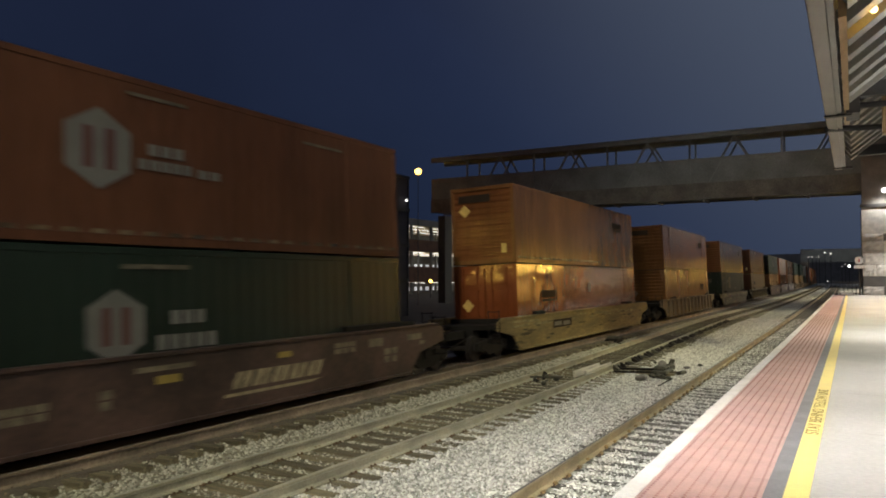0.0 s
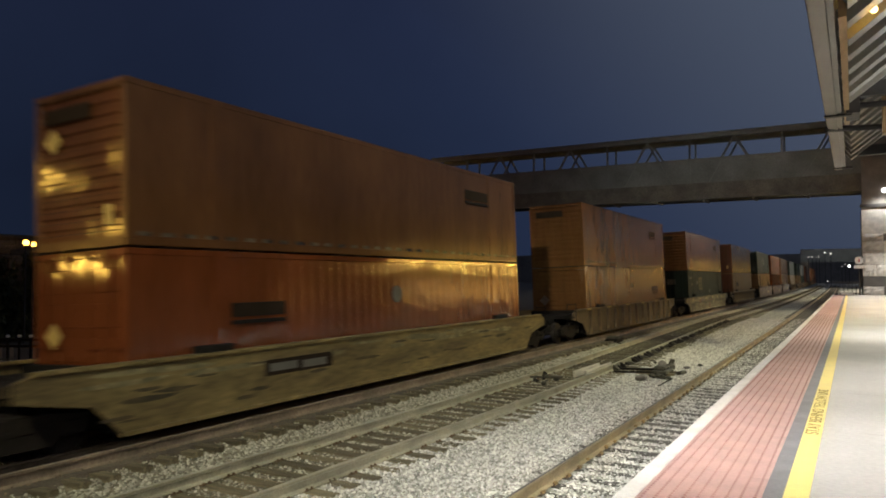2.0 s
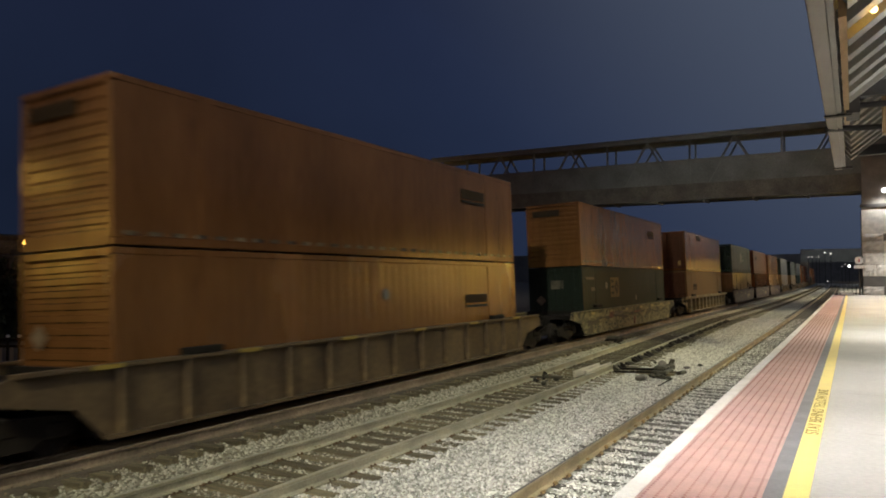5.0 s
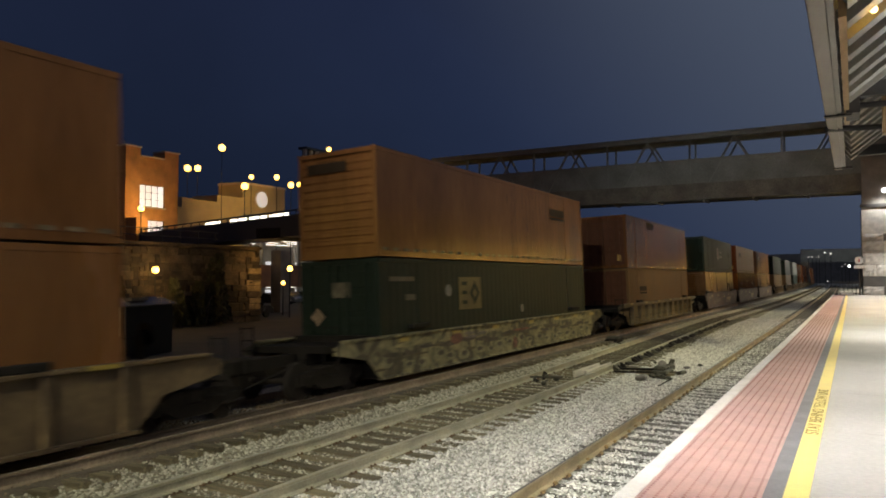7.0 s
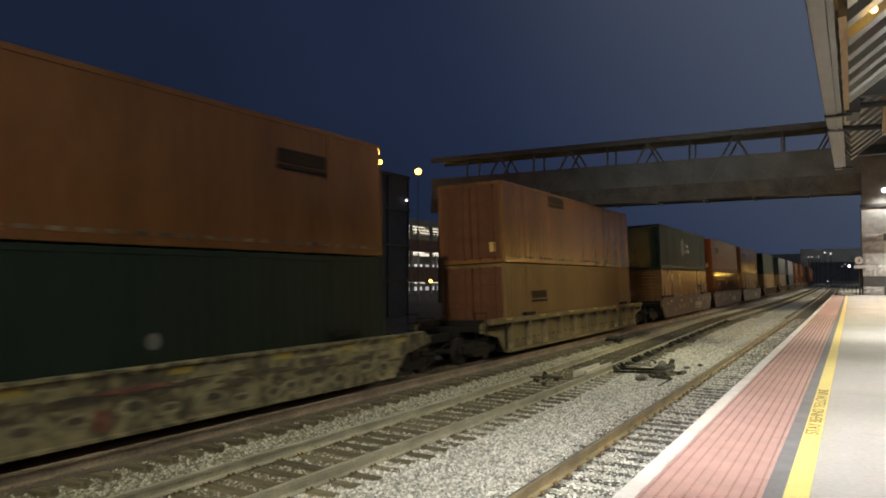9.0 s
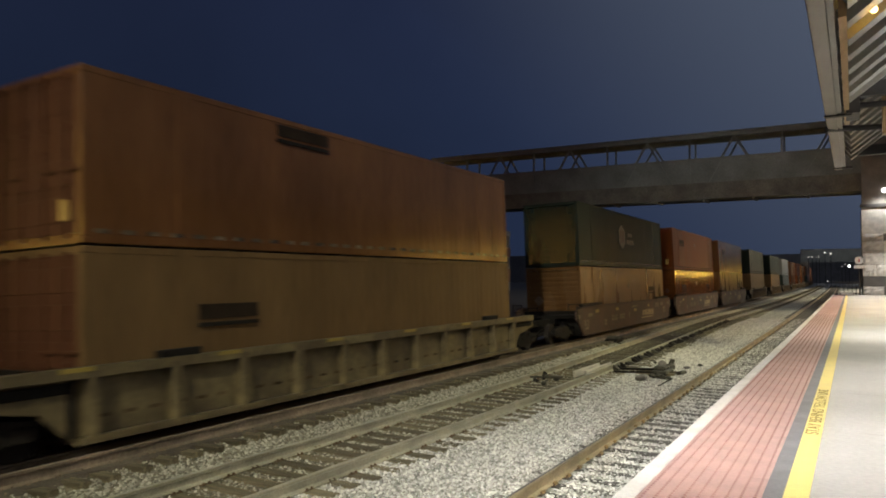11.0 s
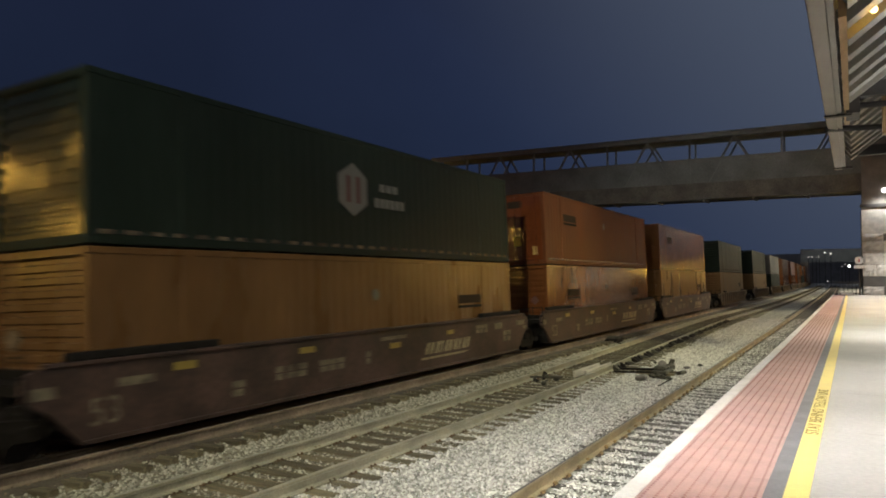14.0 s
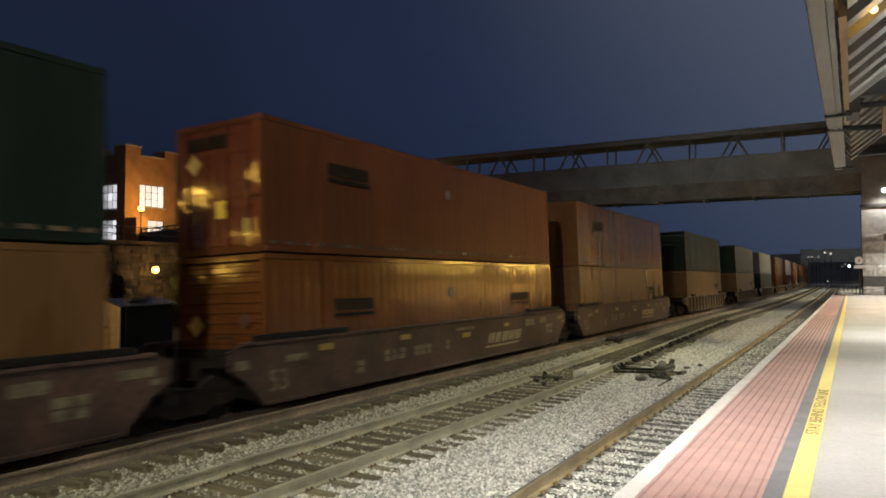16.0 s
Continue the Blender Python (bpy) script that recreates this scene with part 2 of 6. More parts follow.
CAR_PAINT = mat("dark_car_paint", (0.06, 0.06, 0.07), 0.25, 0.3, var=0.1, bump=0)
SILVER_PAINT = mat("silver_car_paint", (0.45, 0.45, 0.46), 0.25, 0.4, var=0.1, bump=0)
METAL_ROOF = mat("wet_metal_roofing", (0.16, 0.15, 0.14), 0.22, 0.5, var=0.3, big=3, fine=14, bump=0.2)
HEAD_EDGE = mat("dark_head_edge", (0.13, 0.125, 0.12), 0.45, 0.3, var=0.3, big=1.5, fine=25, bump=0.05)
CLIP = mat("rusty_rail_clip", (0.3, 0.2, 0.085), 0.7, var=0.4)
DIRT = mat("oily_trackside_dirt", (0.12, 0.098, 0.072), 0.9, var=0.5, big=1.4, fine=26, bump=0.6)
SLIMY_TIE = mat("tarred_turnout_tie", (0.1, 0.085, 0.05), 0.85, var=0.5, big=3, fine=30, stretch=(0.4, 5, 5), each=0.35, bump=0.4)
RUBBER = mat("black_rubber", (0.012, 0.012, 0.012), 0.8, var=0.2)
BRIGHT_RAIL = mat("bright_worn_rail", (0.6, 0.56, 0.46), 0.5, var=0.2)
SIGN_WHITE = mat("white_sign_enamel", (0.7, 0.68, 0.66), 0.5, var=0.05, bump=0)
SIGN_RED = mat("red_sign_enamel", (0.5, 0.05, 0.05), 0.5, var=0.05, bump=0)
LEAF = mat("dark_foliage", (0.05, 0.055, 0.02), 0.8, var=0.5, big=2, fine=9)

BULB_GOLD = glow("gold_lantern", (1.0, 0.66, 0.25), 6.0)
WINDOW_WHITE = glow("lit_window", (0.95, 0.95, 1.0), 1.0)
WINDOW_WARM = glow("warm_window", (1.0, 0.5, 0.09), 6.0)
_n, _l = WINDOW_WHITE.node_tree.nodes, WINDOW_WHITE.node_tree.links
_oi, _mr = _n.new("ShaderNodeObjectInfo"), _n.new("ShaderNodeMapRange")
_mr.inputs[3].default_value, _mr.inputs[4].default_value = 0.35, 1.1
_l.new(_oi.outputs["Random"], _mr.inputs[0])
_l.new(_mr.outputs[0], _n["Principled BSDF"].inputs["Emission Strength"])
ROUND_GLASS = glow("dim_lit_glass", (0.85, 0.9, 1.0), 0.38)
BULB_SODIUM = glow("sodium_globe", (1.0, 0.5, 0.075), 9.0)
BULB_WHITE = glow("white_globe", (1.0, 0.95, 0.9), 3.0)
TUBE = glow("fluorescent_tube", (1.0, 0.93, 0.8), 3.0)
PANEL_LIT = glow("lit_soffit", (1.0, 0.7, 0.28), 1.4)
TAIL_RED = glow("red_tail_lamp", (1.0, 0.05, 0.05), 5.0)


def ballast_material(name, colour):
    m = mat(name, colour, 0.9, var=0.3, big=0.5, fine=12, bump=0)
    n, l = m.node_tree.nodes, m.node_tree.links
    b = n["Principled BSDF"]
    tc, v = n.new("ShaderNodeTexCoord"), n.new("ShaderNodeTexVoronoi")
    v.inputs["Scale"].default_value = 22
    l.new(tc.outputs["Object"], v.inputs["Vector"])
    bp = n.new("ShaderNodeBump")
    bp.inputs["Strength"].default_value, bp.inputs["Distance"].default_value = 1.0, 0.05
    bp.invert = True
    l.new(v.outputs["Distance"], bp.inputs["Height"])
    l.new(bp.outputs[0], b.inputs["Normal"])
    old = b.inputs["Base Color"].links[0].from_socket
    mx, sep, rg = n.new("ShaderNodeMix"), n.new("ShaderNodeSeparateColor"), n.new("ShaderNodeMapRange")
    mx.data_type, mx.blend_type = "RGBA", "MULTIPLY"
    mx.inputs[0].default_value = 1.0
    l.new(v.outputs["Color"], sep.inputs[0])
    rg.inputs[3].default_value, rg.inputs[4].default_value = 0.45, 1.35
    l.new(sep.outputs[0], rg.inputs[0])
    l.new(old, mx.inputs[6])
    l.new(rg.outputs[0], mx.inputs[7])
    l.new(mx.outputs[2], b.inputs["Base Color"])
    return m


def stone_material(name, lo, hi):
    m = bpy.data.materials.new(name)
    m.use_nodes = True
    n, l = m.node_tree.nodes, m.node_tree.links
    b = n["Principled BSDF"]
    b.inputs["Roughness"].default_value = 0.85
    g, r = n.new("ShaderNodeNewGeometry"), n.new("ShaderNodeValToRGB")
    r.color_ramp.elements[0].color, r.color_ramp.elements[1].color = (*lo, 1), (*hi, 1)
    l.new(g.outputs["Random Per Island"], r.inputs[0])
    l.new(r.outputs[0], b.inputs["Base Color"])
    return m


BALLAST = ballast_material("ballast_ground", (0.48, 0.465, 0.39))
DULL_BALLAST = ballast_material("oily_ballast_ground", (0.23, 0.205, 0.135))
STONES = stone_material("ballast_stones", (0.21, 0.2, 0.175), (0.81, 0.785, 0.715))
DULL_STONES = stone_material("oily_ballast_stones", (0.13, 0.12, 0.085), (0.6, 0.57, 0.46))
RUSTY_STONES = stone_material("rusty_ballast_stones", (0.07, 0.05, 0.034), (0.24, 0.18, 0.12))


# ---- mesh helpers ----
def part(name, bm, material, parent=None, label="", at=None):
    me = bpy.data.meshes.new(name)
    bm.to_mesh(me)
    bm.free()
    return piece(name, me, material, parent, label, at)


def piece(name, me, material, parent=None, label="", at=None):
    ob = new(name, me)
    if not me.materials:
        me.materials.append(material)
    ob.material_slots[0].link = "OBJECT"
    ob.material_slots[0].material = material
    if parent:
        ob.parent = parent
    if at is not None:
        ob.matrix_basis = at if isinstance(at, Matrix) else Matrix.Translation(at)
    if label:
        ob["label"] = label
    return ob


def box(bm, x0, x1, y0, y1, z0, z1, bevel=0.0, m=None):
    r = bmesh.ops.create_cube(bm, size=1.0, matrix=Matrix.LocRotScale(((x0 + x1) / 2, (y0 + y1) / 2, (z0 + z1) / 2), None, (x1 - x0, y1 - y0, z1 - z0)))
    vs = r["verts"]
    if bevel:
        es = list({e for v in vs for e in v.link_edges})
        out = bmesh.ops.bevel(bm, geom=es, offset=bevel, segments=1, affect="EDGES")
        vs = list({v for f in out["faces"] for v in f.verts} | {v for v in vs if v.is_valid})
    if m is not None:
        bmesh.ops.transform(bm, matrix=m, verts=vs)
    return bm


def boxes(*list_of):
    bm = bmesh.new()
    for b in list_of:
        box(bm, *b)
    return bm


def rod(bm, a, b, r, seg=8, r2=None):
    a, b = Vector(a), Vector(b)
    m = Matrix.Translation((a + b) / 2) @ (b - a).to_track_quat("Z", "Y").to_matrix().to_4x4()
    bmesh.ops.create_cone(bm, cap_ends=True, segments=seg, radius1=r, radius2=r if r2 is None else r2, depth=(b - a).length, matrix=m)
    return bm


def beam(bm, a, b, w, h):
    """A rectangular bar from a to b."""
    a, b = Vector(a), Vector(b)
    m = Matrix.Translation((a + b) / 2) @ (b - a).to_track_quat("Y", "Z").to_matrix().to_4x4()
    bmesh.ops.create_cube(bm, size=1.0, matrix=m @ Matrix.Diagonal((w, (b - a).length, h, 1)))
    return bm


def ball(bm, at, r, seg=12, flat=1.0):
    bmesh.ops.create_uvsphere(bm, u_segments=seg, v_segments=seg // 2 + 2, radius=r, matrix=Matrix.Translation(at) @ Matrix.Diagonal((1, 1, flat, 1)))
    return bm


def prism(bm, outline, axis, lo, hi):
    """An outline of (a, b) pairs drawn out along an axis: x takes (y, z), y takes (x, z), z takes (x, y)."""
    def v3(a, b, c):
        return (c, a, b) if axis == "x" else (a, c, b) if axis == "y" else (a, b, c)
    n = len(outline)
    lo_v = [bm.verts.new(v3(a, b, lo)) for a, b in outline]
    hi_v = [bm.verts.new(v3(a, b, hi)) for a, b in outline]
    fs = [bm.faces.new(lo_v), bm.faces.new(hi_v[::-1])]
    for i in range(n):
        fs.append(bm.faces.new((lo_v[i], hi_v[i], hi_v[(i + 1) % n], lo_v[(i + 1) % n])))
    bmesh.ops.recalc_face_normals(bm, faces=fs)
    return bm


def thing(name, label, category, at=(0, 0, 0), group="", kind=""):
    ob = new(name)
    ob.matrix_basis = at if isinstance(at, Matrix) else Matrix.Translation(at)
    return tagged(ob, label, category, group, kind)


def along(bm, outline, ys, off, extra=lambda y: 0.0):
    """A section (x, z) swept along the line's bend."""
    rings = [[bm.verts.new((off + bend(y) + extra(y) + a, y, b)) for a, b in outline] for y in ys]
    n = len(outline)
    for p, q in zip(rings, rings[1:]):
        for i in range(n):
            bm.faces.new((p[i], q[i], q[(i + 1) % n], p[(i + 1) % n]))
    bm.faces.new(rings[0])
    bm.faces.new(rings[-1][::-1])
    bmesh.ops.recalc_face_normals(bm, faces=bm.faces)
    return bm


STATIONS = [-30, 0, 3, 6, 9, 12, 15, 18, 21, 24, 27, 30, 34, 38, 42, 46, 50, 55, 60, 65, 70, 75, 80, 90, 100, 120, 140, 160, 180, 200, 220, 240, 260, 280, 300, 320, 340, 360, 400]


# ---- ground and ballast ----
GROUND_X = [-900, -300, -90, -40, -26, -16, -14.2, -13.3, -10.2, -9.6, -9.0, -6.2, -5.6, -5.1, -4.5, -2.2, -1.7, 8, 40, 300, 900]
GROUND_Z = [-0.5, -0.5, -0.5, -0.5, -0.5, -0.5, -0.42, -0.20, -0.13, -0.2, -0.225, -0.225, -0.29, -0.28, -0.2, -0.225, -0.3, -0.3, -0.3, -0.3, -0.3]


def ground():
    bm = bmesh.new()
    xs, zs = GROUND_X, GROUND_Z
    ys = [-900, -100, -20, 0, 20, 40, 60, 80, 100, 130, 160, 200, 240, 280, 320, 360, 420, 1500]
    rows = [[bm.verts.new((x + (bend(min(y, 420)) if -16 <= x <= -1.7 else 0), y, z)) for x, z in zip(xs, zs)] for y in ys]
    for p, q in zip(rows, rows[1:]):
        for i in range(len(xs) - 1):
            bm.faces.new((p[i], p[i + 1], q[i + 1], q[i]))
    return tagged(part("ground", bm, BALLAST), "grey crushed-stone ballast bed running along the tracks", "ground", kind="structure")


ground()
tagged(part("yard_ground", boxes((-400, -15.2, -60, 420, -0.9, -0.44)), EARTH), "dark bare yard ground beyond the freight track", "ground", kind="structure")


def scatter_stones(name, label, material, seed, zones):
    """Loose ballast stones where the platform looks down on them."""
    rng = np.random.default_rng(seed)
    pts = []
    for x0, x1, y0, y1, dens in zones:
        n = int((x1 - x0) * (y1 - y0) * dens)
        x, y = rng.uniform(x0, x1, n), rng.uniform(y0, y1, n)
        zz = np.interp(x, GROUND_X, GROUND_Z) + rng.uniform(-0.008, 0.012, n)
        pts.append(np.stack([x, y, zz], 1))
    pts = np.concatenate(pts)
    n = len(pts)
    cube = np.array([(a, b, c) for a in (-1, 1) for b in (-1, 1) for c in (-1, 1)], float)
    faces = np.array([(0, 1, 3, 2), (4, 6, 7, 5), (0, 4, 5, 1), (2, 3, 7, 6), (0, 2, 6, 4), (1, 5, 7, 3)])
    size = rng.uniform(0.0105, 0.025, (n, 1, 1)) * rng.uniform(0.65, 1.25, (n, 1, 3))
    v = cube[None] * size * rng.uniform(0.6, 1.2, (n, 8, 3))
    ang = rng.uniform(0, 6.28, (n, 3))
    for k, (i, j) in enumerate(((0, 1), (1, 2), (0, 2))):
        c, s = np.cos(ang[:, k])[:, None], np.sin(ang[:, k])[:, None]
        a, b = v[:, :, i].copy(), v[:, :, j].copy()
        v[:, :, i], v[:, :, j] = a * c - b * s, a * s + b * c
    v += pts[:, None] + np.array([0, 0, 0.004])
    f = faces[None] + 8 * np.arange(n)[:, None, None]
    me = bpy.data.meshes.new(name)
    me.vertices.add(n * 8)
    me.vertices.foreach_set("co", v.reshape(-1))
    me.loops.add(n * 24)
    me.polygons.add(n * 6)
    me.loops.foreach_set("vertex_index", f.reshape(-1).astype(np.int32))
    me.polygons.foreach_set("loop_start", np.arange(0, n * 24, 4, dtype=np.int32))
    me.update(calc_edges=True)
    me.validate()
    tagged(piece(name, me, material), label, "ballast", kind="stuff")


scatter_stones("ballast_stones", "loose grey crushed stones between the tracks", STONES, 4,
               ((-6.75, -3.95, 3.5, 30, 675), (-3.75, -1.75, 3.5, 26, 567), (-6.75, -3.95, 30, 58, 176), (-3.75, -1.75, 26, 58, 202)))
scatter_stones("oily_ballast_stones", "dull oily crushed stones round the middle track", DULL_STONES, 6,
               ((-9.95, -9.6, 4.5, 30, 300), (-9.6, -8.45, 4.5, 30, 500), (-8.45, -6.3, 4.5, 24, 210), (-8.6, -6.2, 24, 52, 162), (-9.7, -8.6, 30, 50, 162)))
scatter_stones("rusty_ballast", "rust-brown dirty stones along the freight rail", RUSTY_STONES, 9, ((-10.95, -9.95, 4.0, 40, 260), (-13.2, -11.1, 4.0, 30, 120)))


def dirt_strip():
    """Brown oily dirt along the freight rail, with a ragged edge towards the clean ballast."""
    rng = random.Random(17)
    bm, prev, y = bmesh.new(), None, -30.0
    while y < 200:
        edge = -9.98 + rng.uniform(-0.12, 0.12)
        low = float(np.interp(edge + 0.12, GROUND_X, GROUND_Z)) - 0.01
        row = [bm.verts.new((x + bend(y), y, z + rng.uniform(-0.006, 0.006))) for x, z in ((-13.3, -0.19), (-11.8, -0.165), (-10.8, -0.13), (-10.3, -0.112), (edge, -0.105), (edge + 0.12, low))]
        if prev:
            for i in range(5):
                bm.faces.new((prev[i], prev[i + 1], row[i + 1], row[i]))
        prev = row
        y += 0.22 if -1 < y < 40 else 4.0
    tagged(part("trackside_dirt", bm, DIRT), "oily brown dirt along the freight rails", "ground", kind="structure")


dirt_strip()


def oily_bed():
    """The darker, oily ballast under and beside the middle track."""
    rng = random.Random(23)
    bm, prev, y = bmesh.new(), None, -30.0
    while y < 90:
        xs = [-9.95, -9.6, -9.0, -7.6, -6.35 + rng.uniform(-0.2, 0.2)]
        row = [bm.verts.new((x + bend(y), y, float(np.interp(x, GROUND_X, GROUND_Z)) + 0.006)) for x in xs]
        if prev:
            for i in range(4):
                bm.faces.new((prev[i], prev[i + 1], row[i + 1], row[i]))
        prev = row
        y += 0.3 if -1 < y < 40 else 3.0
    tagged(part("oily_ballast_bed", bm, DULL_BALLAST), "dull oily ballast bed under the middle track", "ground", kind="structure")


oily_bed()

RAIL_SECTION = [(-0.036, 0.0), (0.036, 0.0), (0.036, -0.035), (0.010, -0.052), (0.010, -0.145), (0.070, -0.165), (0.070, -0.178), (-0.070, -0.178),
                (-0.070, -0.165), (-0.010, -0.145), (-0.010, -0.052), (-0.036, -0.035)]
TIE_MESH = bpy.data.meshes.new("sleeper")
_b = bmesh.new()
box(_b, -1.3, 1.3, -0.115, 0.115, -0.36, -0.182, 0.012)
_b.to_mesh(TIE_MESH)
_b.free()


LONG_TIE = bpy.data.meshes.new("long_sleeper")
_b = bmesh.new()
box(_b, -1.3, 2.2, -0.115, 0.115, -0.36, -0.182, 0.012)
_b.to_mesh(LONG_TIE)
_b.free()


def track(name, centre, cant, near, far, rail_material, tie_material, label, extra=lambda y: 0.0, tie_mesh=TIE_MESH, clips=False, turnout=None):
    t = thing(name, label, "railway track", kind="structure")
    drop = 0.755 * math.sin(radians(cant))
    for side in (-1, 1):
        bm = along(bmesh.new(), [(a, b + side * drop) for a, b in RAIL_SECTION], STATIONS, centre + side * 0.755, extra)
        rail = part("rail", bm, rail_material, t)
        if clips:
            # narrow darker strip along the left of the rail head
            part("running_surface", along(bmesh.new(), [(-0.034, 0.004), (-0.008, 0.004), (-0.004, -0.002), (-0.037, -0.02)], STATIONS, centre + side * 0.755, extra), HEAD_EDGE, rail)
    rng = random.Random(7)
    y, bm_far, plates, clip = near, bmesh.new(), bmesh.new(), bmesh.new()
    while y < 300:
        turn = pose(centre + bend(y) + extra(y) + rng.uniform(-0.05, 0.05), y + rng.uniform(-0.03, 0.03), rng.uniform(-0.012, 0.004), 0, -cant, rng.uniform(-1.2, 1.2))
        if y < far:
            wide = turnout and turnout[0] < y < turnout[1]
            piece("sleeper", tie_mesh, SLIMY_TIE if wide else tie_material, t, at=turn @ pose(rng.uniform(0.0, 0.3), 0, 0.01, 0, 0, rng.uniform(-3, 3)) if wide else turn)
            if clips:
                for side in (-1, 1):
                    for sx in (-0.09, 0.09):
                        box(clip, sx - 0.03, sx + 0.03, -0.045, 0.045, -0.18, -0.12 + rng.uniform(-0.02, 0.01), 0.012, turn @ Matrix.Translation((side * 0.755, 0, 0)))
            for side in (-1, 1):
                box(plates, -0.1, 0.1, -0.09, 0.09, -0.186, -0.17, m=turn @ Matrix.Translation((side * 0.755, 0, 0)))
                for sx in (-0.085, 0.085):
                    for sy in (-0.05, 0.05):
                        box(plates, sx - 0.014, sx + 0.014, sy - 0.014, sy + 0.014, -0.172, -0.145, m=turn @ Matrix.Translation((side * 0.755, 0, 0)))
            y += 0.5
        else:
            box(bm_far, -1.3, 1.3, -0.115, 0.115, -0.36, -0.182, m=turn)
            y += 1.0 if y > 120 else 0.5
    part("distant_sleepers", bm_far, tie_material, t)["kind"] = "stuff"
    part("tie_plates", plates, PLATE, t)["kind"] = "stuff"
    if clips:
        part("rail_clips", clip, CLIP, t)["kind"] = "stuff"
    return t


track("track_near", TRACK_A, 0.0, 2.0, 55, RAIL_RUST, TIE_GREY, "rust-brown rails on weathered grey sleepers beside the platform", clips=True)
track("track_middle", TRACK_B, 0.0, 3.0, 62, RAIL_TOP, TIE, "worn steel rails on brown timber sleepers in grey ballast", sway, turnout=(22.6, 60))
track("track_freight", TRACK_T, CANT, 3.0, 40, RAIL_DARK, TIE, "dark rusty rails under the passing freight train", tie_mesh=LONG_TIE)


def spare_rail():
    # extra rail added to make the brown band beside the freight rail
    bm = along(bmesh.new(), [(a * 1.15, b * 1.1 + 0.075) for a, b in RAIL_SECTION], [y for y in STATIONS if 0 <= y <= 80], -10.3)
    tagged(part("spare_rail", bm, RAIL_BROWN), "rusty brown extra rail added along the freight track as its brown band", "rail", kind="structure")


spare_rail()


def turnout_gear():
    """Point machine and the check rails at the turnout in the middle track."""
    t = thing("point_machine", "dark greasy point machine with rods beside the middle track", "switch machine", (-5.3, 23.2, -0.2))
    bm = bmesh.new()
    box(bm, -0.2, 0.26, -0.6, 0.55, 0.03, 0.14, 0.03)
    box(bm, -0.15, 0.2, -0.5, -0.05, 0.13, 0.27, 0.05)
    box(bm, -0.12, 0.17, 0.1, 0.5, 0.13, 0.22, 0.04)
    part("casing", bm, GREASY, t)
    for y, z in ((-0.45, 0.03), (0.0, 0.08), (0.4, 0.02)):
        part("throw_rod", rod(bmesh.new(), (-1.4, y - 0.1, z), (-0.15, y, z + 0.05), 0.03), CAST, t)
    part("motor", rod(bmesh.new(), (0.05, 0.6, 0.13), (0.09, 1.05, 0.11), 0.11, 10), GREASY, t)
    part("crank_stand", beam(bmesh.new(), (-0.1, 1.3, 0.0), (0.05, 1.4, 0.3), 0.14, 0.1), GREASY, t)
    part("cable", rod(rod(bmesh.new(), (0.1, -0.6, 0.06), (0.55, -1.2, 0.0), 0.03, 6), (0.55, -1.2, 0.0), (0.5, -2.6, -0.02), 0.03, 6), CAST, t)
    rng = random.Random(21)
    for y in (-0.15, 0.45):
        e = rng.uniform(0.35, 0.75)
        part("headblock_tie", box(bmesh.new(), -0.95, e, y - 0.11, y + 0.11, -0.16, rng.uniform(0.01, 0.05), 0.02), TIE, t)
    for k in range(16):
        s = rng.uniform(0.07, 0.17)
        at = Matrix.Translation((rng.uniform(-0.9, 0.75), rng.uniform(-1.6, 2.6), s * 0.2)) @ Euler((rng.uniform(-0.5, 0.5), rng.uniform(-0.5, 0.5), rng.uniform(0, 3))).to_matrix().to_4x4()
        part("debris", box(bmesh.new(), -s, s, -s * 0.6, s * 0.6, -s * 0.4, s * 0.4, s * 0.15), GREASY if k % 3 else CONCRETE_DARK, t, at=at)
    for k in range(60):
        y = 23.0 + 0.5 * k + rng.uniform(-0.1, 0.1)
        x, w, h = TRACK_B + 0.755 + bend(y) + sway(y), rng.uniform(0.1, 0.24), rng.uniform(0.08, 0.17)
        brace = prism(bmesh.new(), [(0.06, -0.16), (0.06, h - 0.16), (0.1, h - 0.17), (0.08 + w, -0.12), (0.1 + w, -0.16)], "y", -0.08, 0.08)
        tagged(part("rail_brace", brace, GREASY if k % 4 == 0 else CAST, at=pose(x, y, 0, 0, 0, rng.uniform(-8, 8))), "greasy iron rail brace in the turnout", "rail brace", "rail braces")
    j = thing("junction_box", "low black trackside junction box beside the freight track", "junction box", (-9.75, 33.2, -0.19))
    part("casing", box(bmesh.new(), -0.28, 0.28, -0.55, 0.55, 0.0, 0.2, 0.05), CAST, j)
    part("lid", box(bmesh.new(), -0.3, 0.3, -0.35, 0.2, 0.19, 0.27, 0.03), GREASY, j)
    part("cable", rod(bmesh.new(), (0.2, -0.5, 0.05), (0.9, -1.3, 0.02), 0.035, 6), CAST, j)
    for x, y0, y1 in ((-7.33, 20.8, 23.2), (-7.05, 21.0, 23.6)):
        bm = bmesh.new()
        box(bm, x - 0.04, x + 0.04, y0, y1, -0.18, 0.012, 0.01)
        tagged(part("check_rail", bm, BRIGHT_RAIL), "bright worn steel check rail in the turnout", "rail", "check rails")
    lock = thing("switch_lock", "greasy switch lock castings lying between the rails", "switch lock", (-7.85, 19.75, -0.2))
    for k in range(11):
        x, y, a = rng.uniform(-0.4, 0.45), rng.uniform(-0.8, 0.9), rng.uniform(0.04, 0.11)
        bm = bmesh.new()
        bmesh.ops.create_icosphere(bm, subdivisions=1, radius=a, matrix=Matrix.Translation((x, y, a * 0.6)) @ Matrix.Diagonal((1.0, rng.uniform(0.9, 1.8), rng.uniform(0.7, 1.2), 1)))
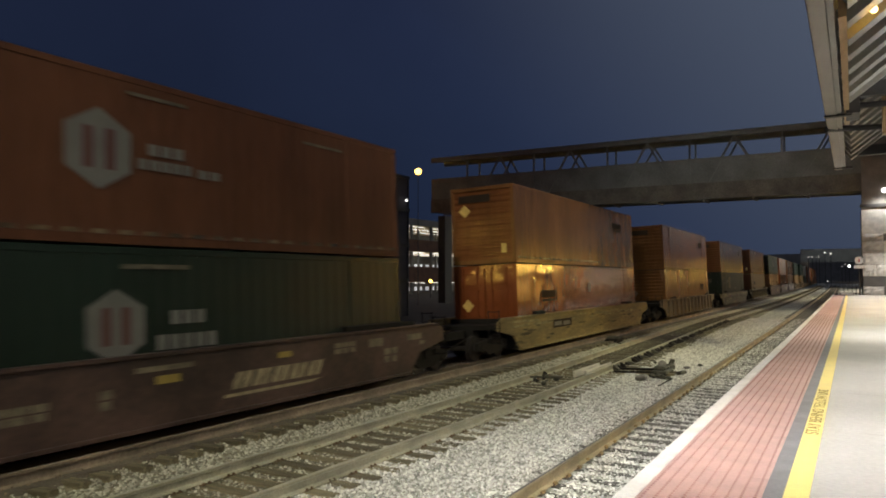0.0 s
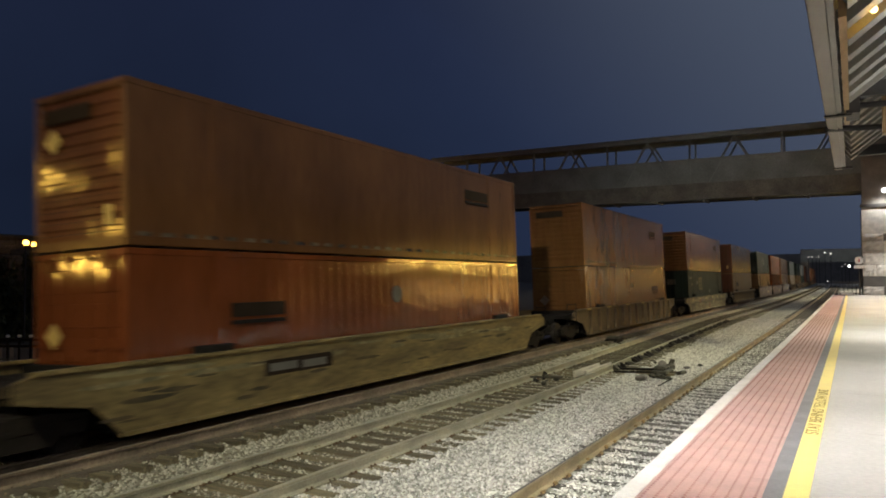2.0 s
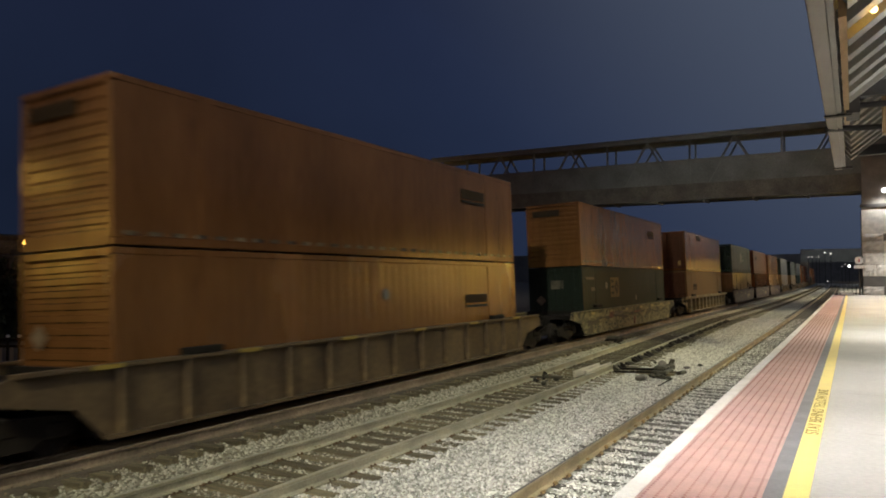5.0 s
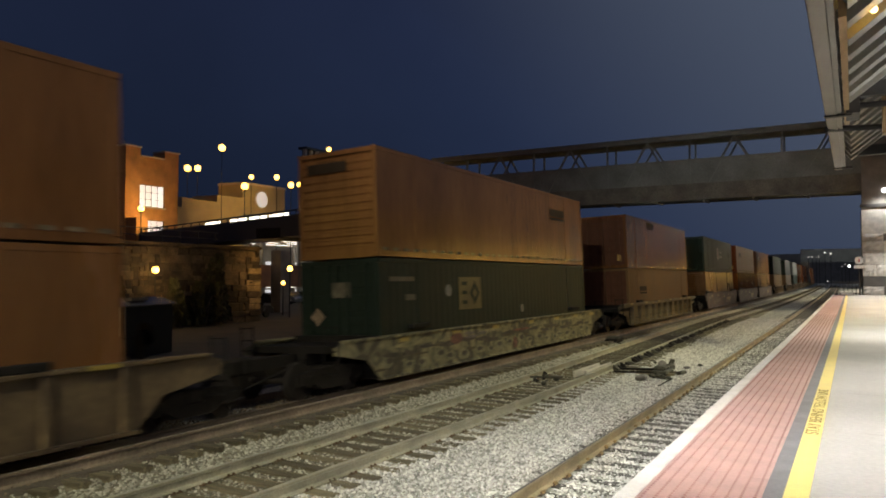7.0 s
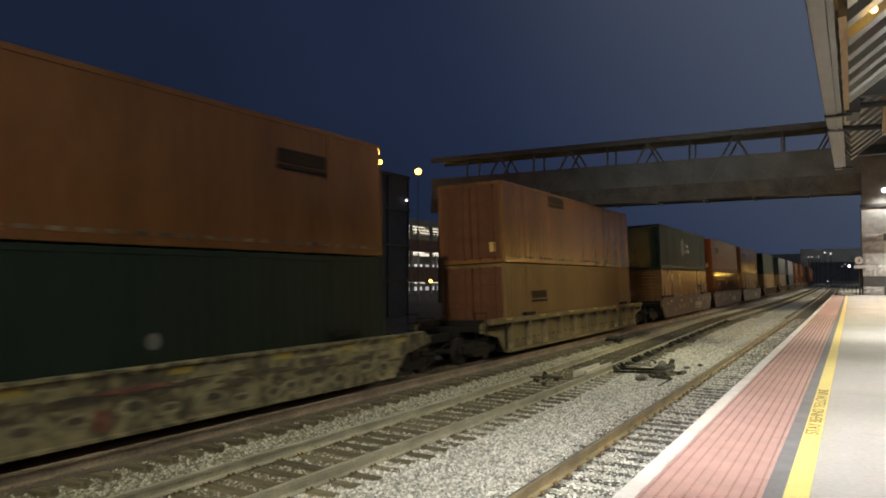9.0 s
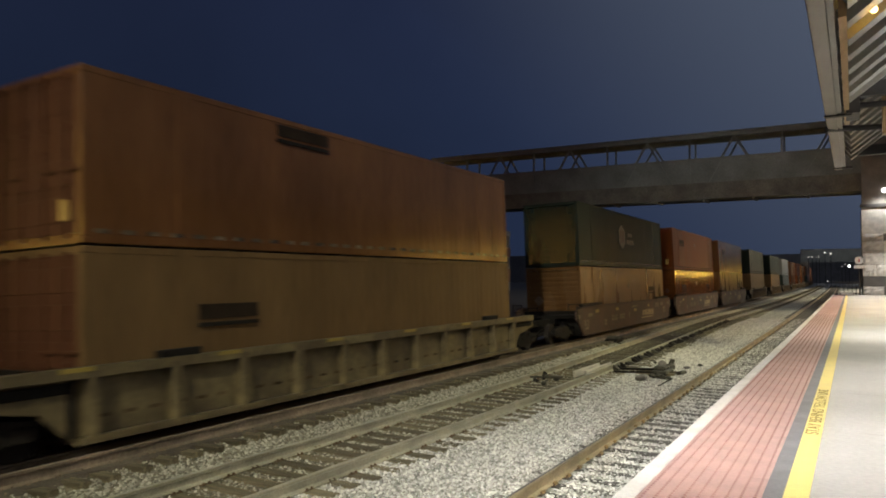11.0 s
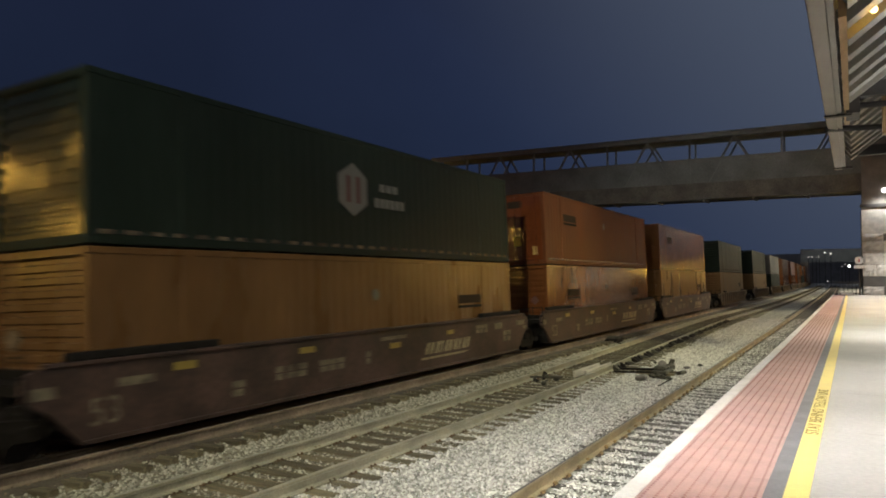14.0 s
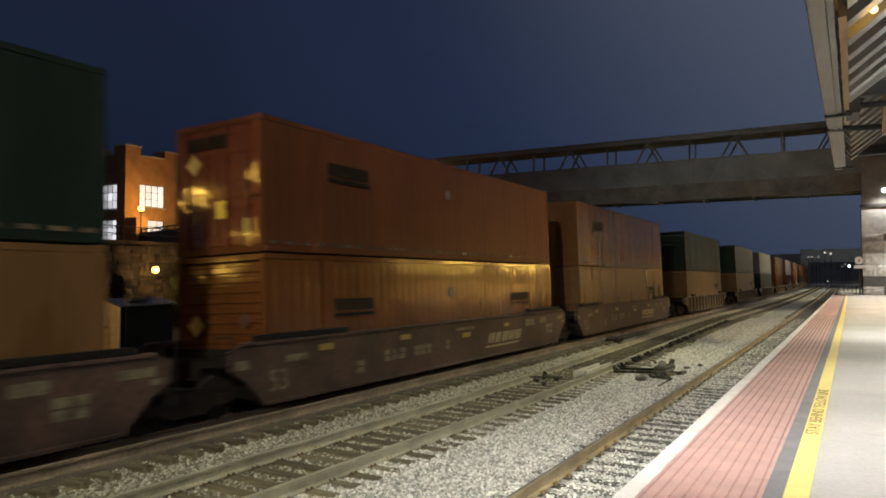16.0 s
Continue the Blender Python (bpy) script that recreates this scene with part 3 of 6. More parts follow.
        for v in bm.verts:
            v.co += Vector((rng.uniform(-0.02, 0.02), rng.uniform(-0.02, 0.02), rng.uniform(-0.01, 0.02)))
        part("casting", bm, GREASY if k % 3 else CAST, lock)
    part("lock_rod", rod(bmesh.new(), (-0.4, -0.15, 0.12), (0.5, 0.1, 0.14), 0.03), GREASY, lock)


turnout_gear()


# ---- platform ----
def platform():
    p = thing("platform", "pale concrete station platform with a red tactile edge", "platform", kind="structure")
    y0, y1 = -30.0, 79.5
    ys = [y for y in STATIONS if y0 <= y < y1] + [y1]
    part("platform_slab", along(bmesh.new(), [(-0.45, DECK), (12.0, DECK), (12.0, -0.3), (-0.45, -0.3)], ys, 0.0), CONCRETE_DARK, p)
    part("edge_wall", along(bmesh.new(), [(-1.60, DECK - 0.12), (-0.45, DECK - 0.12), (-0.45, -0.3), (-1.42, -0.3), (-1.42, 0.6)], ys, 0.0), CONCRETE_DARK, p)
    rng = random.Random(3)
    y = -9.0
    while y < y1:
        n = min(3.0, y1 - y) - 0.012
        for x0, x1 in ((-0.325, 2.6), (2.615, 6.0)):
            bm = bmesh.new()
            box(bm, x0, x1, y, y + n, DECK - 0.02, DECK + 0.008 + rng.uniform(0, 0.002), 0.004)
            part("paving_slab", bm, CONCRETE, p, at=(bend(y), 0, 0))
        y += 3.0
    y = -9.0
    while y < y1:
        end = min(y + 1.8, y1) - 0.008
        n = 14 if y < 25 else 4
        worn = [(-1.486 + rng.uniform(-0.016, 0.008), end - (end - y) * i / n) for i in range(n + 1)]
        bm = prism(bmesh.new(), [(-1.63, y), (-1.63, end)] + worn, "z", DECK - 0.13, DECK + 0.012)
        part("coping", bm, COPING, p, at=(bend(y), 0, 0))
        y += 1.8
    part("grey_strip", along(bmesh.new(), [(-0.643, DECK + 0.006), (-0.504, DECK + 0.006), (-0.504, DECK - 0.13), (-0.643, DECK - 0.13)], ys, 0.0), GREY_STRIP, p)
    part("yellow_line", along(bmesh.new(), [(-0.504, DECK + 0.010), (-0.328, DECK + 0.010), (-0.328, DECK - 0.03), (-0.504, DECK - 0.03)], ys, 0.0), YELLOW_LINE, p)
    # tactile tiles with rows of studs, painted darker for their shaded sides
    flat, studs = bmesh.new(), bmesh.new()
    box(flat, -0.4195, 0.4195, -0.449, 0.449, -0.1, 0.0, 0.004)
    for i in range(9):
        x = -0.38 + i * 0.095
        for j in range(14):
            yy = -0.42 + j * 0.0646
            bmesh.ops.create_cone(studs, cap_ends=True, segments=6, radius1=0.015, radius2=0.01, depth=0.008, matrix=Matrix.Translation((x, yy, 0.0035)))
    me_flat, me_stud = bpy.data.meshes.new("tactile_tile"), bpy.data.meshes.new("studs")
    flat.to_mesh(me_flat)
    studs.to_mesh(me_stud)
    flat.free()
    studs.free()
    y = -6.0
    while y < y1 - 0.5:
        at = Matrix.Translation((-1.0645 + bend(y), y + 0.45, DECK + 0.010))
        tile = piece("tactile_tile", me_flat, TILE, p, at=at)
        if y < 40:
            piece("studs", me_stud, STUD, tile)
        y += 0.9
    txt = bpy.data.curves.new("lettering", "FONT")
    txt.body, txt.size, txt.align_x, txt.align_y = "STAY BEHIND YELLOW LINE", 0.19, "CENTER", "CENTER"
    txt.extrude = 0.0015
    tmp = new("lettering", txt)
    me = bpy.data.meshes.new_from_object(tmp)
    bpy.data.objects.remove(tmp)
    w = max(v.co.x for v in me.vertices) - min(v.co.x for v in me.vertices)
    for v in me.vertices:
        v.co.x *= 3.5 / w
    piece("lettering", me, LETTERING, p, "dark worn letters on the yellow line", at=pose(-0.416, 10.45, DECK + 0.0125, 0, 0, 90))
    return p


platform()


# ---- canopy over the platform ----
def canopy():
    c = thing("platform_canopy", "open timber and steel platform canopy with pale eaves", "canopy", kind="structure")
    y0, y1, ez, pitch = -22.0, 17.2, 5.07, 38
    rise = math.tan(radians(pitch))
    part("eave_board", boxes((-0.30, -0.165, y0, y1, ez, ez + 0.26)), STEEL_PALE, c)
    part("gutter", boxes((-0.16, -0.105, y0, y1, ez + 0.02, ez + 0.2)), STEEL_PALE, c)
    part("wall_plate", boxes((-0.075, -0.01, 7.2, 12.4, ez + 0.04, ez + 0.3)), STEEL_TAN, c)
    bm = prism(bmesh.new(), [(-0.34, ez + 0.26), (3.3, ez + 0.26 + 3.64 * rise), (3.3, ez + 0.32 + 3.64 * rise), (-0.34, ez + 0.32)], "y", y0, y1)
    part("roof_slope", bm, ROOFING, c)
    bm = prism(bmesh.new(), [(3.3, ez + 0.26 + 3.64 * rise), (6.9, ez + 0.26), (6.9, ez + 0.32), (3.3, ez + 0.32 + 3.64 * rise)], "y", y0, y1)
    part("roof_slope", bm, ROOFING, c)
    y = y0 + 0.4
    while y < y1:
        for s in (0, 1):
            bm = beam(bmesh.new(), (-0.05, y, ez + 0.2), (3.3, y, ez + 0.2 + 3.35 * rise), 0.24, 0.16)
            if s:
                bmesh.ops.scale(bm, vec=(-1, 1, 1), verts=bm.verts)
                bmesh.ops.translate(bm, vec=(6.6, 0, 0), verts=bm.verts)
                bmesh.ops.reverse_faces(bm, faces=bm.faces)
            part("rafter", bm, STEEL_PALE, c)
        y += 0.6
    for x in (0.9, 1.9):
        part("purlin", boxes((x - 0.06, x + 0.06, y0, y1, ez + 0.26 + (x + 0.3) * rise - 0.34, ez + 0.26 + (x + 0.3) * rise - 0.2)), STEEL_TAN, c)
    part("tie_rod", rod(bmesh.new(), (-0.32, 12.4, ez + 0.0), (1.7, 14.8, ez + 0.35), 0.045), STEEL_DARK, c)
    part("tie_rod", rod(bmesh.new(), (-0.02, 11.6, ez + 0.15), (1.6, 14.6, ez + 0.75), 0.045), STEEL_DARK, c)
    part("tie_rod", rod(bmesh.new(), (0.0, 11.6, ez + 0.2), (1.3, 13.4, ez + 1.1), 0.035), STEEL_DARK, c)
    part("hanger_plate", boxes((-0.05, 0.12, 11.3, 11.9, ez + 0.0, ez + 0.34)), STEEL_DARK, c)
    part("queen_post", boxes((0.42, 0.6, 12.6, 12.8, ez - 0.1, ez + 1.1)), STEEL_TAN, c)
    for y in (-16.0, -9.0, -2.0, 5.0, 11.4, 16.9):
        part("tie_beam", boxes((0.1, 6.5, y - 0.07, y + 0.07, ez + 0.22, ez + 0.42)), STEEL_DARK, c)
        part("brace", beam(bmesh.new(), (0.12, y, ez + 0.3), (2.2, y, ez + 1.75), 0.08, 0.1), STEEL_DARK, c)
        part("brace", beam(bmesh.new(), (3.3, y, ez - 1.1), (1.6, y, ez + 0.3), 0.1, 0.1), STEEL_DARK, c)
        part("post", boxes((3.2, 3.4, y - 0.1, y + 0.1, DECK, ez + 2.9)), STEEL_PALE, c)
        part("gutter_strap", boxes((-0.32, 0.02, y - 0.05, y + 0.05, ez - 0.02, ez + 0.01)), STEEL_DARK, c)


canopy()


def canopy_light(x, y, z):
    t = thing("canopy_light", "white fluorescent strip light hung under the canopy", "lamp", (x, y, z), "strip lights under the canopy")
    part("housing", boxes((-0.12, 0.12, -0.75, 0.75, 0.0, 0.08)), STEEL_PALE, t)
    part("tube", boxes((-0.06, 0.06, -0.7, 0.7, -0.05, 0.0)), TUBE, t)
    part("hanger", rod(bmesh.new(), (0, 0, 0.08), (0, 0, 0.75), 0.015, 6), STEEL_DARK, t)


for y in (-13.0, -6.0, 1.5, 8.2, 14.2):
    canopy_light(1.1, y, 5.0)
    lamp("canopy_light_beam", "AREA", (1.1, y, 4.93), 114, WHITE_LIGHT, 0.25, size_y=1.4, spread=138)


# out-of-view lights added on the eave to brighten the near ballast
for y in (-6.0, -1.0, 4.0):
    f = thing("eave_floodlight", "small steel floodlight added out of view on the canopy eave", "lamp", (-0.42, y, 5.36), "floodlights on the canopy eave")
    part("housing", boxes((-0.14, 0.1, -0.16, 0.16, 0.0, 0.14)), STEEL_DARK, f)
    part("lens", boxes((-0.14, -0.02, -0.14, 0.14, -0.012, 0.0)), TUBE, f)
    lamp("eave_fill_beam", "AREA", (-0.5, y, 5.33), 122, (1.0, 0.99, 0.98), 0.25, aim=(-2.6, y + 7.5, 0.0), spread=66)
# bulb added to stand in for the gold glint on the rafters
rl = thing("rafter_lamp", "small golden bulb added under the canopy rafters for their gold glint", "lamp", (0.22, 8.1, 5.42))
part("bulb", ball(bmesh.new(), (0, 0, 0), 0.035, 8), BULB_GOLD, rl)
part("holder", rod(bmesh.new(), (0, 0, 0.03), (0, 0, 0.16), 0.025, 8), STEEL_DARK, rl)
# unseen uplight and housing, added to lift the rafters and eave
ul = thing("canopy_uplight", "small unseen white uplight added to brighten the canopy rafters", "lamp", (1.6, 11.0, 5.2))
part("housing", boxes((-0.12, 0.12, -0.12, 0.12, -0.1, 0.02)), STEEL_DARK, ul)
part("lens", boxes((-0.09, 0.09, -0.09, 0.09, 0.02, 0.03)), TUBE, ul)
lamp("rafter_glint_light", "POINT", (0.22, 8.02, 5.36), 3, GOLD, 0.1)
lamp("rafter_fill_beam", "POINT", (1.6, 11.0, 5.35), 100, WHITE_LIGHT, 0.3)


def platform_lamp(x, y, power):
    t = thing("platform_lamp", "slender steel platform lamp with a flat white head", "lamp", (x, y, DECK), "lamps along the open platform")
    part("pole", rod(bmesh.new(), (0, 0, 0), (0, 0, 5.4), 0.07, 10, 0.05), STEEL_DARK, t)
    part("arm", rod(bmesh.new(), (0, 0, 5.35), (-0.7, 0, 5.45), 0.035, 8), STEEL_DARK, t)
    part("head", boxes((-1.1, -0.55, -0.15, 0.15, 5.4, 5.5)), STEEL_DARK, t)
    part("lens", boxes((-1.06, -0.6, -0.12, 0.12, 5.385, 5.4)), TUBE, t)
    lamp("platform_lamp_beam", "AREA", (x - 0.83, y, DECK + 5.36), power, WHITE_LIGHT, 0.4, spread=140)


for y in (25.0, 38.0, 51.0, 64.0, 76.0):
    platform_lamp(4.2, y, 250 if y > 70 else 600)


def lantern(x, y, power=155, drop=0.0):
    t = thing("platform_lantern", "golden lantern on a dark post beside the line", "lamp", (x, y, DECK), "lanterns beside the line")
    part("post", rod(bmesh.new(), (0, 0, -drop), (0, 0, 3.4), 0.06, 8, 0.045), STEEL_DARK, t)
    part("globe", ball(bmesh.new(), (0, 0, 3.65), 0.2), BULB_GOLD, t)
    part("cap", rod(bmesh.new(), (0, 0, 3.82), (0, 0, 3.96), 0.16, 10, 0.03), STEEL_DARK, t)
    lamp("lantern_light", "POINT", (x - 0.32, y, DECK + 3.65), power, GOLD, 0.15)


for y in (38.0, 43.0, 46.0, 52.0, 55.0, 61.0):
    lantern(2.9, y)
for x, y, power in ((2.9, 89.0, 80), (2.9, 96.0, 70), (3.2, 110.0, 110), (3.6, 126.0, 130), (4.2, 148.0, 180), (5.0, 178.0, 240)):
    lantern(x, y, power, DECK + 0.3)


def light_mast(x, y, h, aims, energy, colour, wide=58):
    """An unseen tall mast with floodlights, added to light the tracks."""
    t = thing("light_mast", "unseen tall steel mast with floodlights, added to light the tracks", "light mast", (x, y, -0.3), "tall light masts")
    part("pole", rod(bmesh.new(), (0, 0, 0), (0, 0, h + 0.3), 0.16, 12, 0.08), STEEL_DARK, t)
    part("crossarm", boxes((-1.2, 1.2, -0.06, 0.06, h + 0.2, h + 0.32)), STEEL_DARK, t)
    for i, aim in enumerate(aims):
        at = (x - 0.9 + 1.8 * i / max(1, len(aims) - 1), y, h)
        part("floodlight", boxes((at[0] - x - 0.2, at[0] - x + 0.2, -0.16, 0.16, h + 0.32, h + 0.6)), STEEL_PALE, t)
        data = lamp("fill_beam", "SPOT", at, energy, colour, 0.25, aim=aim)
        data.data.spot_size, data.data.spot_blend = radians(wide), 0.8


FLOOD = (1.0, 0.95, 0.54)
light_mast(-4.2, -9.0, 15.0, ((-3.2, 9.0, 0.0), (-3.8, 17.0, 0.0)), 2800, FLOOD, 56)
light_mast(3.2, 33.0, 15.0, ((-3.2, 17.0, 0.0), (-3.2, 30.0, 0.0), (-3.8, 44.0, 0.0)), 13000, FLOOD, 46)
# extra beams from the unseen masts, added to brighten train sides and yard
near_fill = lamp("near_side_fill_beam", "SPOT", (-3.6, -9.0, 14.7), 9700, (1.0, 0.95, 0.68), 0.25, aim=(-9.6, 14.0, -1.6))
near_fill.data.spot_size, near_fill.data.spot_blend = radians(45), 1.0
side_fill = lamp("side_fill_beam", "SPOT", (3.2, 33.0, 14.6), 6000, FLOOD, 0.25, aim=(-10.5, 27.0, 1.5))
side_fill.data.spot_size, side_fill.data.spot_blend = radians(55), 0.9
line_fill = lamp("line_fill_beam", "SPOT", (-3.6, -9.0, 14.9), 26000, (1.0, 0.96, 0.72), 0.25, aim=(-11.5, 40.0, 5.0))
line_fill.data.spot_size, line_fill.data.spot_blend = radians(32), 0.8
far_fill = lamp("far_line_fill_beam", "SPOT", (3.2, 33.0, 14.9), 18000, (0.95, 0.98, 0.9), 0.25, aim=(-14.0, 84.0, 6.0))
far_fill.data.spot_size, far_fill.data.spot_blend = radians(38), 0.8
yard_fill = lamp("yard_fill_beam", "SPOT", (3.2, 33.0, 14.7), 3000, FLOOD, 0.25, aim=(-33.0, 45.0, 3.0))
yard_fill.data.spot_size, yard_fill.data.spot_blend = radians(24), 0.6
light_mast(4.6, 74.0, 16.0, ((-4.0, 66.0, 0.0), (-7.0, 58.0, 0.0)), 17000, (1.0, 0.93, 0.62), 52)
light_mast(6.5, 125.0, 13.0, ((-9.0, 112.0, 0.0), (-11.0, 150.0, 0.0)), 36000, (1.0, 0.88, 0.58), 90)
light_mast(10.0, 195.0, 13.0, ((-10.0, 180.0, 0.0), (-12.0, 235.0, 0.0)), 70000, (1.0, 0.93, 0.75), 90)

light_mast(16.0, 284.0, 13.0, ((-8.0, 300.0, 0.0), (-16.0, 400.0, 6.0)), 90000, (1.0, 0.93, 0.8), 110)


# ---- unseen station building beside the platform, its lit windows added for gold reflections ----
def station():
    s = thing("station_building", "unseen brick station building added with warm lit windows facing the tracks", "station", kind="structure")
    part("wall", boxes((9.0, 9.4, -30, 77, DECK, 7.4)), BRICK_DARK, s)
    part("back_wall", boxes((16.0, 16.4, -30, 77, DECK, 7.4)), BRICK_DARK, s)
    part("end_wall", boxes((9.4, 16.0, -30, -29.6, DECK, 7.4)), BRICK_DARK, s)
    part("end_wall", boxes((9.4, 16.0, 76.6, 77, DECK, 7.4)), BRICK_DARK, s)
    part("roof", prism(bmesh.new(), [(8.4, 7.4), (17.0, 7.4), (12.7, 10.2)], "y", -30.5, 77.5), ROOFING, s)
    for i in range(10):
        y = 47.1 + i * 2.9
        w = part("window", boxes((8.96, 9.0, y, y + 1.5, 2.2, 4.3)), LIMESTONE, s)
        part("pane", boxes((8.94, 8.955, y + 0.1, y + 1.4, 2.3, 4.2)), WINDOW_WARM, w)
        part("glazing_bar", boxes((8.925, 8.94, y + 0.72, y + 0.78, 2.3, 4.2), (8.925, 8.94, y + 0.1, y + 1.4, 3.22, 3.28)), STEEL_DARK, w)


station()


# ---- footbridge, its stone tower and the platform's end ----
def truss_bridge():
    b = thing("truss_bridge", "dark steel truss bridge crossing high over the tracks", "bridge", kind="structure")
    x0, x1, y0, y1, zb, zt = -47.0, 1.0, 79.6, 83.0, 11.2, 18.0
    part("deck", boxes((x0, x1, y0, y1, zb, zb + 0.5)), BRIDGE, b)
    for y in (y0, y1):
        part("girder", boxes((x0, x1, y - 0.22, y + 0.12, zb - 0.05, zb + 1.6)), BRIDGE_RUST, b)
        part("girder_flange", boxes((x0, x1, y - 0.34, y + 0.16, zb - 0.13, zb - 0.05)), BRIDGE_RUST, b)
        part("side_panel", boxes((x0, x1, y - 0.06, y + 0.06, zb + 1.6, zb + 3.9)), BRIDGE, b)
        part("top_chord", boxes((x0, x1, y - 0.18, y + 0.18, zt - 0.45, zt)), BRIDGE, b)
        part("middle_rail", boxes((x0, x1, y - 0.1, y + 0.1, zb + 3.9, zb + 4.25)), BRIDGE, b)
        x = -1.6
        while x > x0 + 2:
            for s in (-1.25, 1.25):
                part("strut", beam(bmesh.new(), (x + s, y, zb + 4.15), (x, y, zt - 0.4), 0.2, 0.2), BRIDGE, b)
                part("lower_strut", beam(bmesh.new(), (x + s, y - 0.1, zb + 4.0), (x + s * 2.1, y - 0.1, zb + 1.6), 0.16, 0.16), BRIDGE, b)
            part("upright", boxes((x - 4.55, x - 4.37, y - 0.1, y + 0.1, zb + 4.25, zt - 0.45)), BRIDGE, b)
            part("lower_upright", boxes((x - 4.55, x - 4.37, y - 0.16, y - 0.06, zb + 1.6, zb + 3.9)), BRIDGE, b)
            x -= 8.94
    x = x1
    while x > x0:
        part("floor_beam", boxes((x - 0.15, x + 0.15, y0 + 0.14, y1 - 0.14, zb - 0.25, zb)), BRIDGE, b)
        x -= 4.9
    part("roof", boxes((x0, x1, y0 - 0.3, y1 + 0.3, zt, zt + 0.12)), BRIDGE, b)
    for x in (-46.0,):
        part("pier", boxes((x - 0.5, x + 0.5, y0 + 0.8, y1 - 0.8, -0.5, zb - 0.45)), STEEL_DARK, b)


truss_bridge()


def rocky(bm, x0, x1, y, z0, z1, rng):
    """A rock-faced block: a broken front with a drafted margin, closed at the back."""
    nx, nz = 7, 5
    rows = []
    for j in range(nz):
        row = []
        for i in range(nx):
            rim = i in (0, nx - 1) or j in (0, nz - 1)
            row.append(bm.verts.new((x0 + (x1 - x0) * i / (nx - 1) + (0 if rim else rng.uniform(-0.05, 0.05)), y if rim else y - rng.uniform(0.03, 0.13), z0 + (z1 - z0) * j / (nz - 1) + (0 if rim else rng.uniform(-0.04, 0.04)))))
        rows.append(row)
    for a, b in zip(rows, rows[1:]):
        for i in range(nx - 1):
            bm.faces.new((a[i], a[i + 1], b[i + 1], b[i]))
    edge = rows[0] + [r[-1] for r in rows[1:]] + rows[-1][-2::-1] + [r[0] for r in rows[-2:0:-1]]
    back = [bm.verts.new((v.co.x, y + 0.12, v.co.z)) for v in edge]
    for i in range(len(edge)):
        k = (i + 1) % len(edge)
        bm.faces.new((edge[i], back[i], back[k], edge[k]))
    return bm


def stone_tower():
    t = thing("bridge_tower", "stone-faced bridge tower with dark slate bands at the platform end", "tower", kind="structure")
    x0, x1, y0 = 0.74, 7.5, 79.0
    part("core", boxes((x0 + 0.06, x1, y0 + 0.06, 84.0, -0.3, 18.5)), CONCRETE_DARK, t)
    part("plaster_band", boxes((x0, x1, y0, y0 + 0.06, 6.95, 9.45)), STONE, t)
    part("cornice", boxes((x0 - 0.12, x1, y0 - 0.15, y0 + 0.06, 9.45, 9.75)), STEEL_DARK, t)
    rng = random.Random(5)
    z = DECK
    for h, dark in ((0.85, 0), (0.95, 2), (1.1, 0), (1.1, 0), (1.1, 0), (0.72, 1)):
        x = x0 - rng.uniform(0, 0.3)
        while x < x1:
            w = rng.uniform(1.3, 2.1)
            a, c = max(x, x0), min(x + w, x1)
            slate = dark == 2 or (dark == 1 and a > 1.4) or (z == DECK and a > 1.9)
            if c - a > 0.2:
                bm = bmesh.new()
                if slate:
                    box(bm, a + 0.012, c - 0.012, y0, y0 + 0.06, z + 0.012, z + h - 0.012, 0.035)
                else:
                    rocky(bm, a + 0.012, c - 0.012, y0 - 0.05, z + 0.012, z + h - 0.012, rng)
                part("stone", bm, STONE_DARK if slate else STONE, t)
            x += w
        z += h
    # side face: every block darker than the front, in the band colour
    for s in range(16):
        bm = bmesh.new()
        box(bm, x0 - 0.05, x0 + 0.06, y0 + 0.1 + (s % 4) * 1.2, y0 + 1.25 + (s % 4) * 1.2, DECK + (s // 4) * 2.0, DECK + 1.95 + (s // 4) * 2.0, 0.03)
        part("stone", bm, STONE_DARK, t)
    g = thing("tower_lamp", "white bulkhead lamp on the bridge tower", "lamp", (2.64, 78.8, 10.95))
    part("bracket", boxes((-0.08, 0.08, 0.0, 0.25, 0.0, 0.16)), STEEL_DARK, g)
    part("globe", ball(bmesh.new(), (0, -0.12, 0.02), 0.24), BULB_WHITE, g)
    spot = lamp("tower_lamp_beam", "SPOT", (2.64, 78.0, 10.8), 750, WHITE_LIGHT, 0.3, aim=(2.2, 79.3, 5.5))
    spot.data.spot_size, spot.data.spot_blend = radians(110), 0.7
    sgn = thing("information_sign", "white and red round sign over a white notice on a post", "sign", (0.45, 78.6, DECK))
    part("post", rod(bmesh.new(), (0, 0.05, 0), (0, 0.05, 3.6), 0.04), STEEL_DARK, sgn)
    part("disc", rod(bmesh.new(), (0, 0.02, 3.3), (0, -0.02, 3.3), 0.36, 20), SIGN_WHITE, sgn)
    part("symbol_bar", boxes((-0.05, 0.05, -0.03, -0.021, 3.15, 3.42)), SIGN_RED, sgn)
    part("notice", boxes((-0.45, 0.4, -0.02, 0.02, 2.55, 2.85)), SIGN_WHITE, sgn)
    f = thing("end_fence", "dark steel fence closing the platform end", "fence", (0, 79.2, DECK))
    for i in range(7):
        part("fence_post", boxes((-1.55 + i * 0.34, -1.5 + i * 0.34, -0.03, 0.03, 0, 1.25)), STEEL_DARK, f)
    for z in (0.15, 0.65, 1.2):
        part("fence_rail", boxes((-1.55, 0.55, -0.02, 0.02, z, z + 0.06)), STEEL_DARK, f)
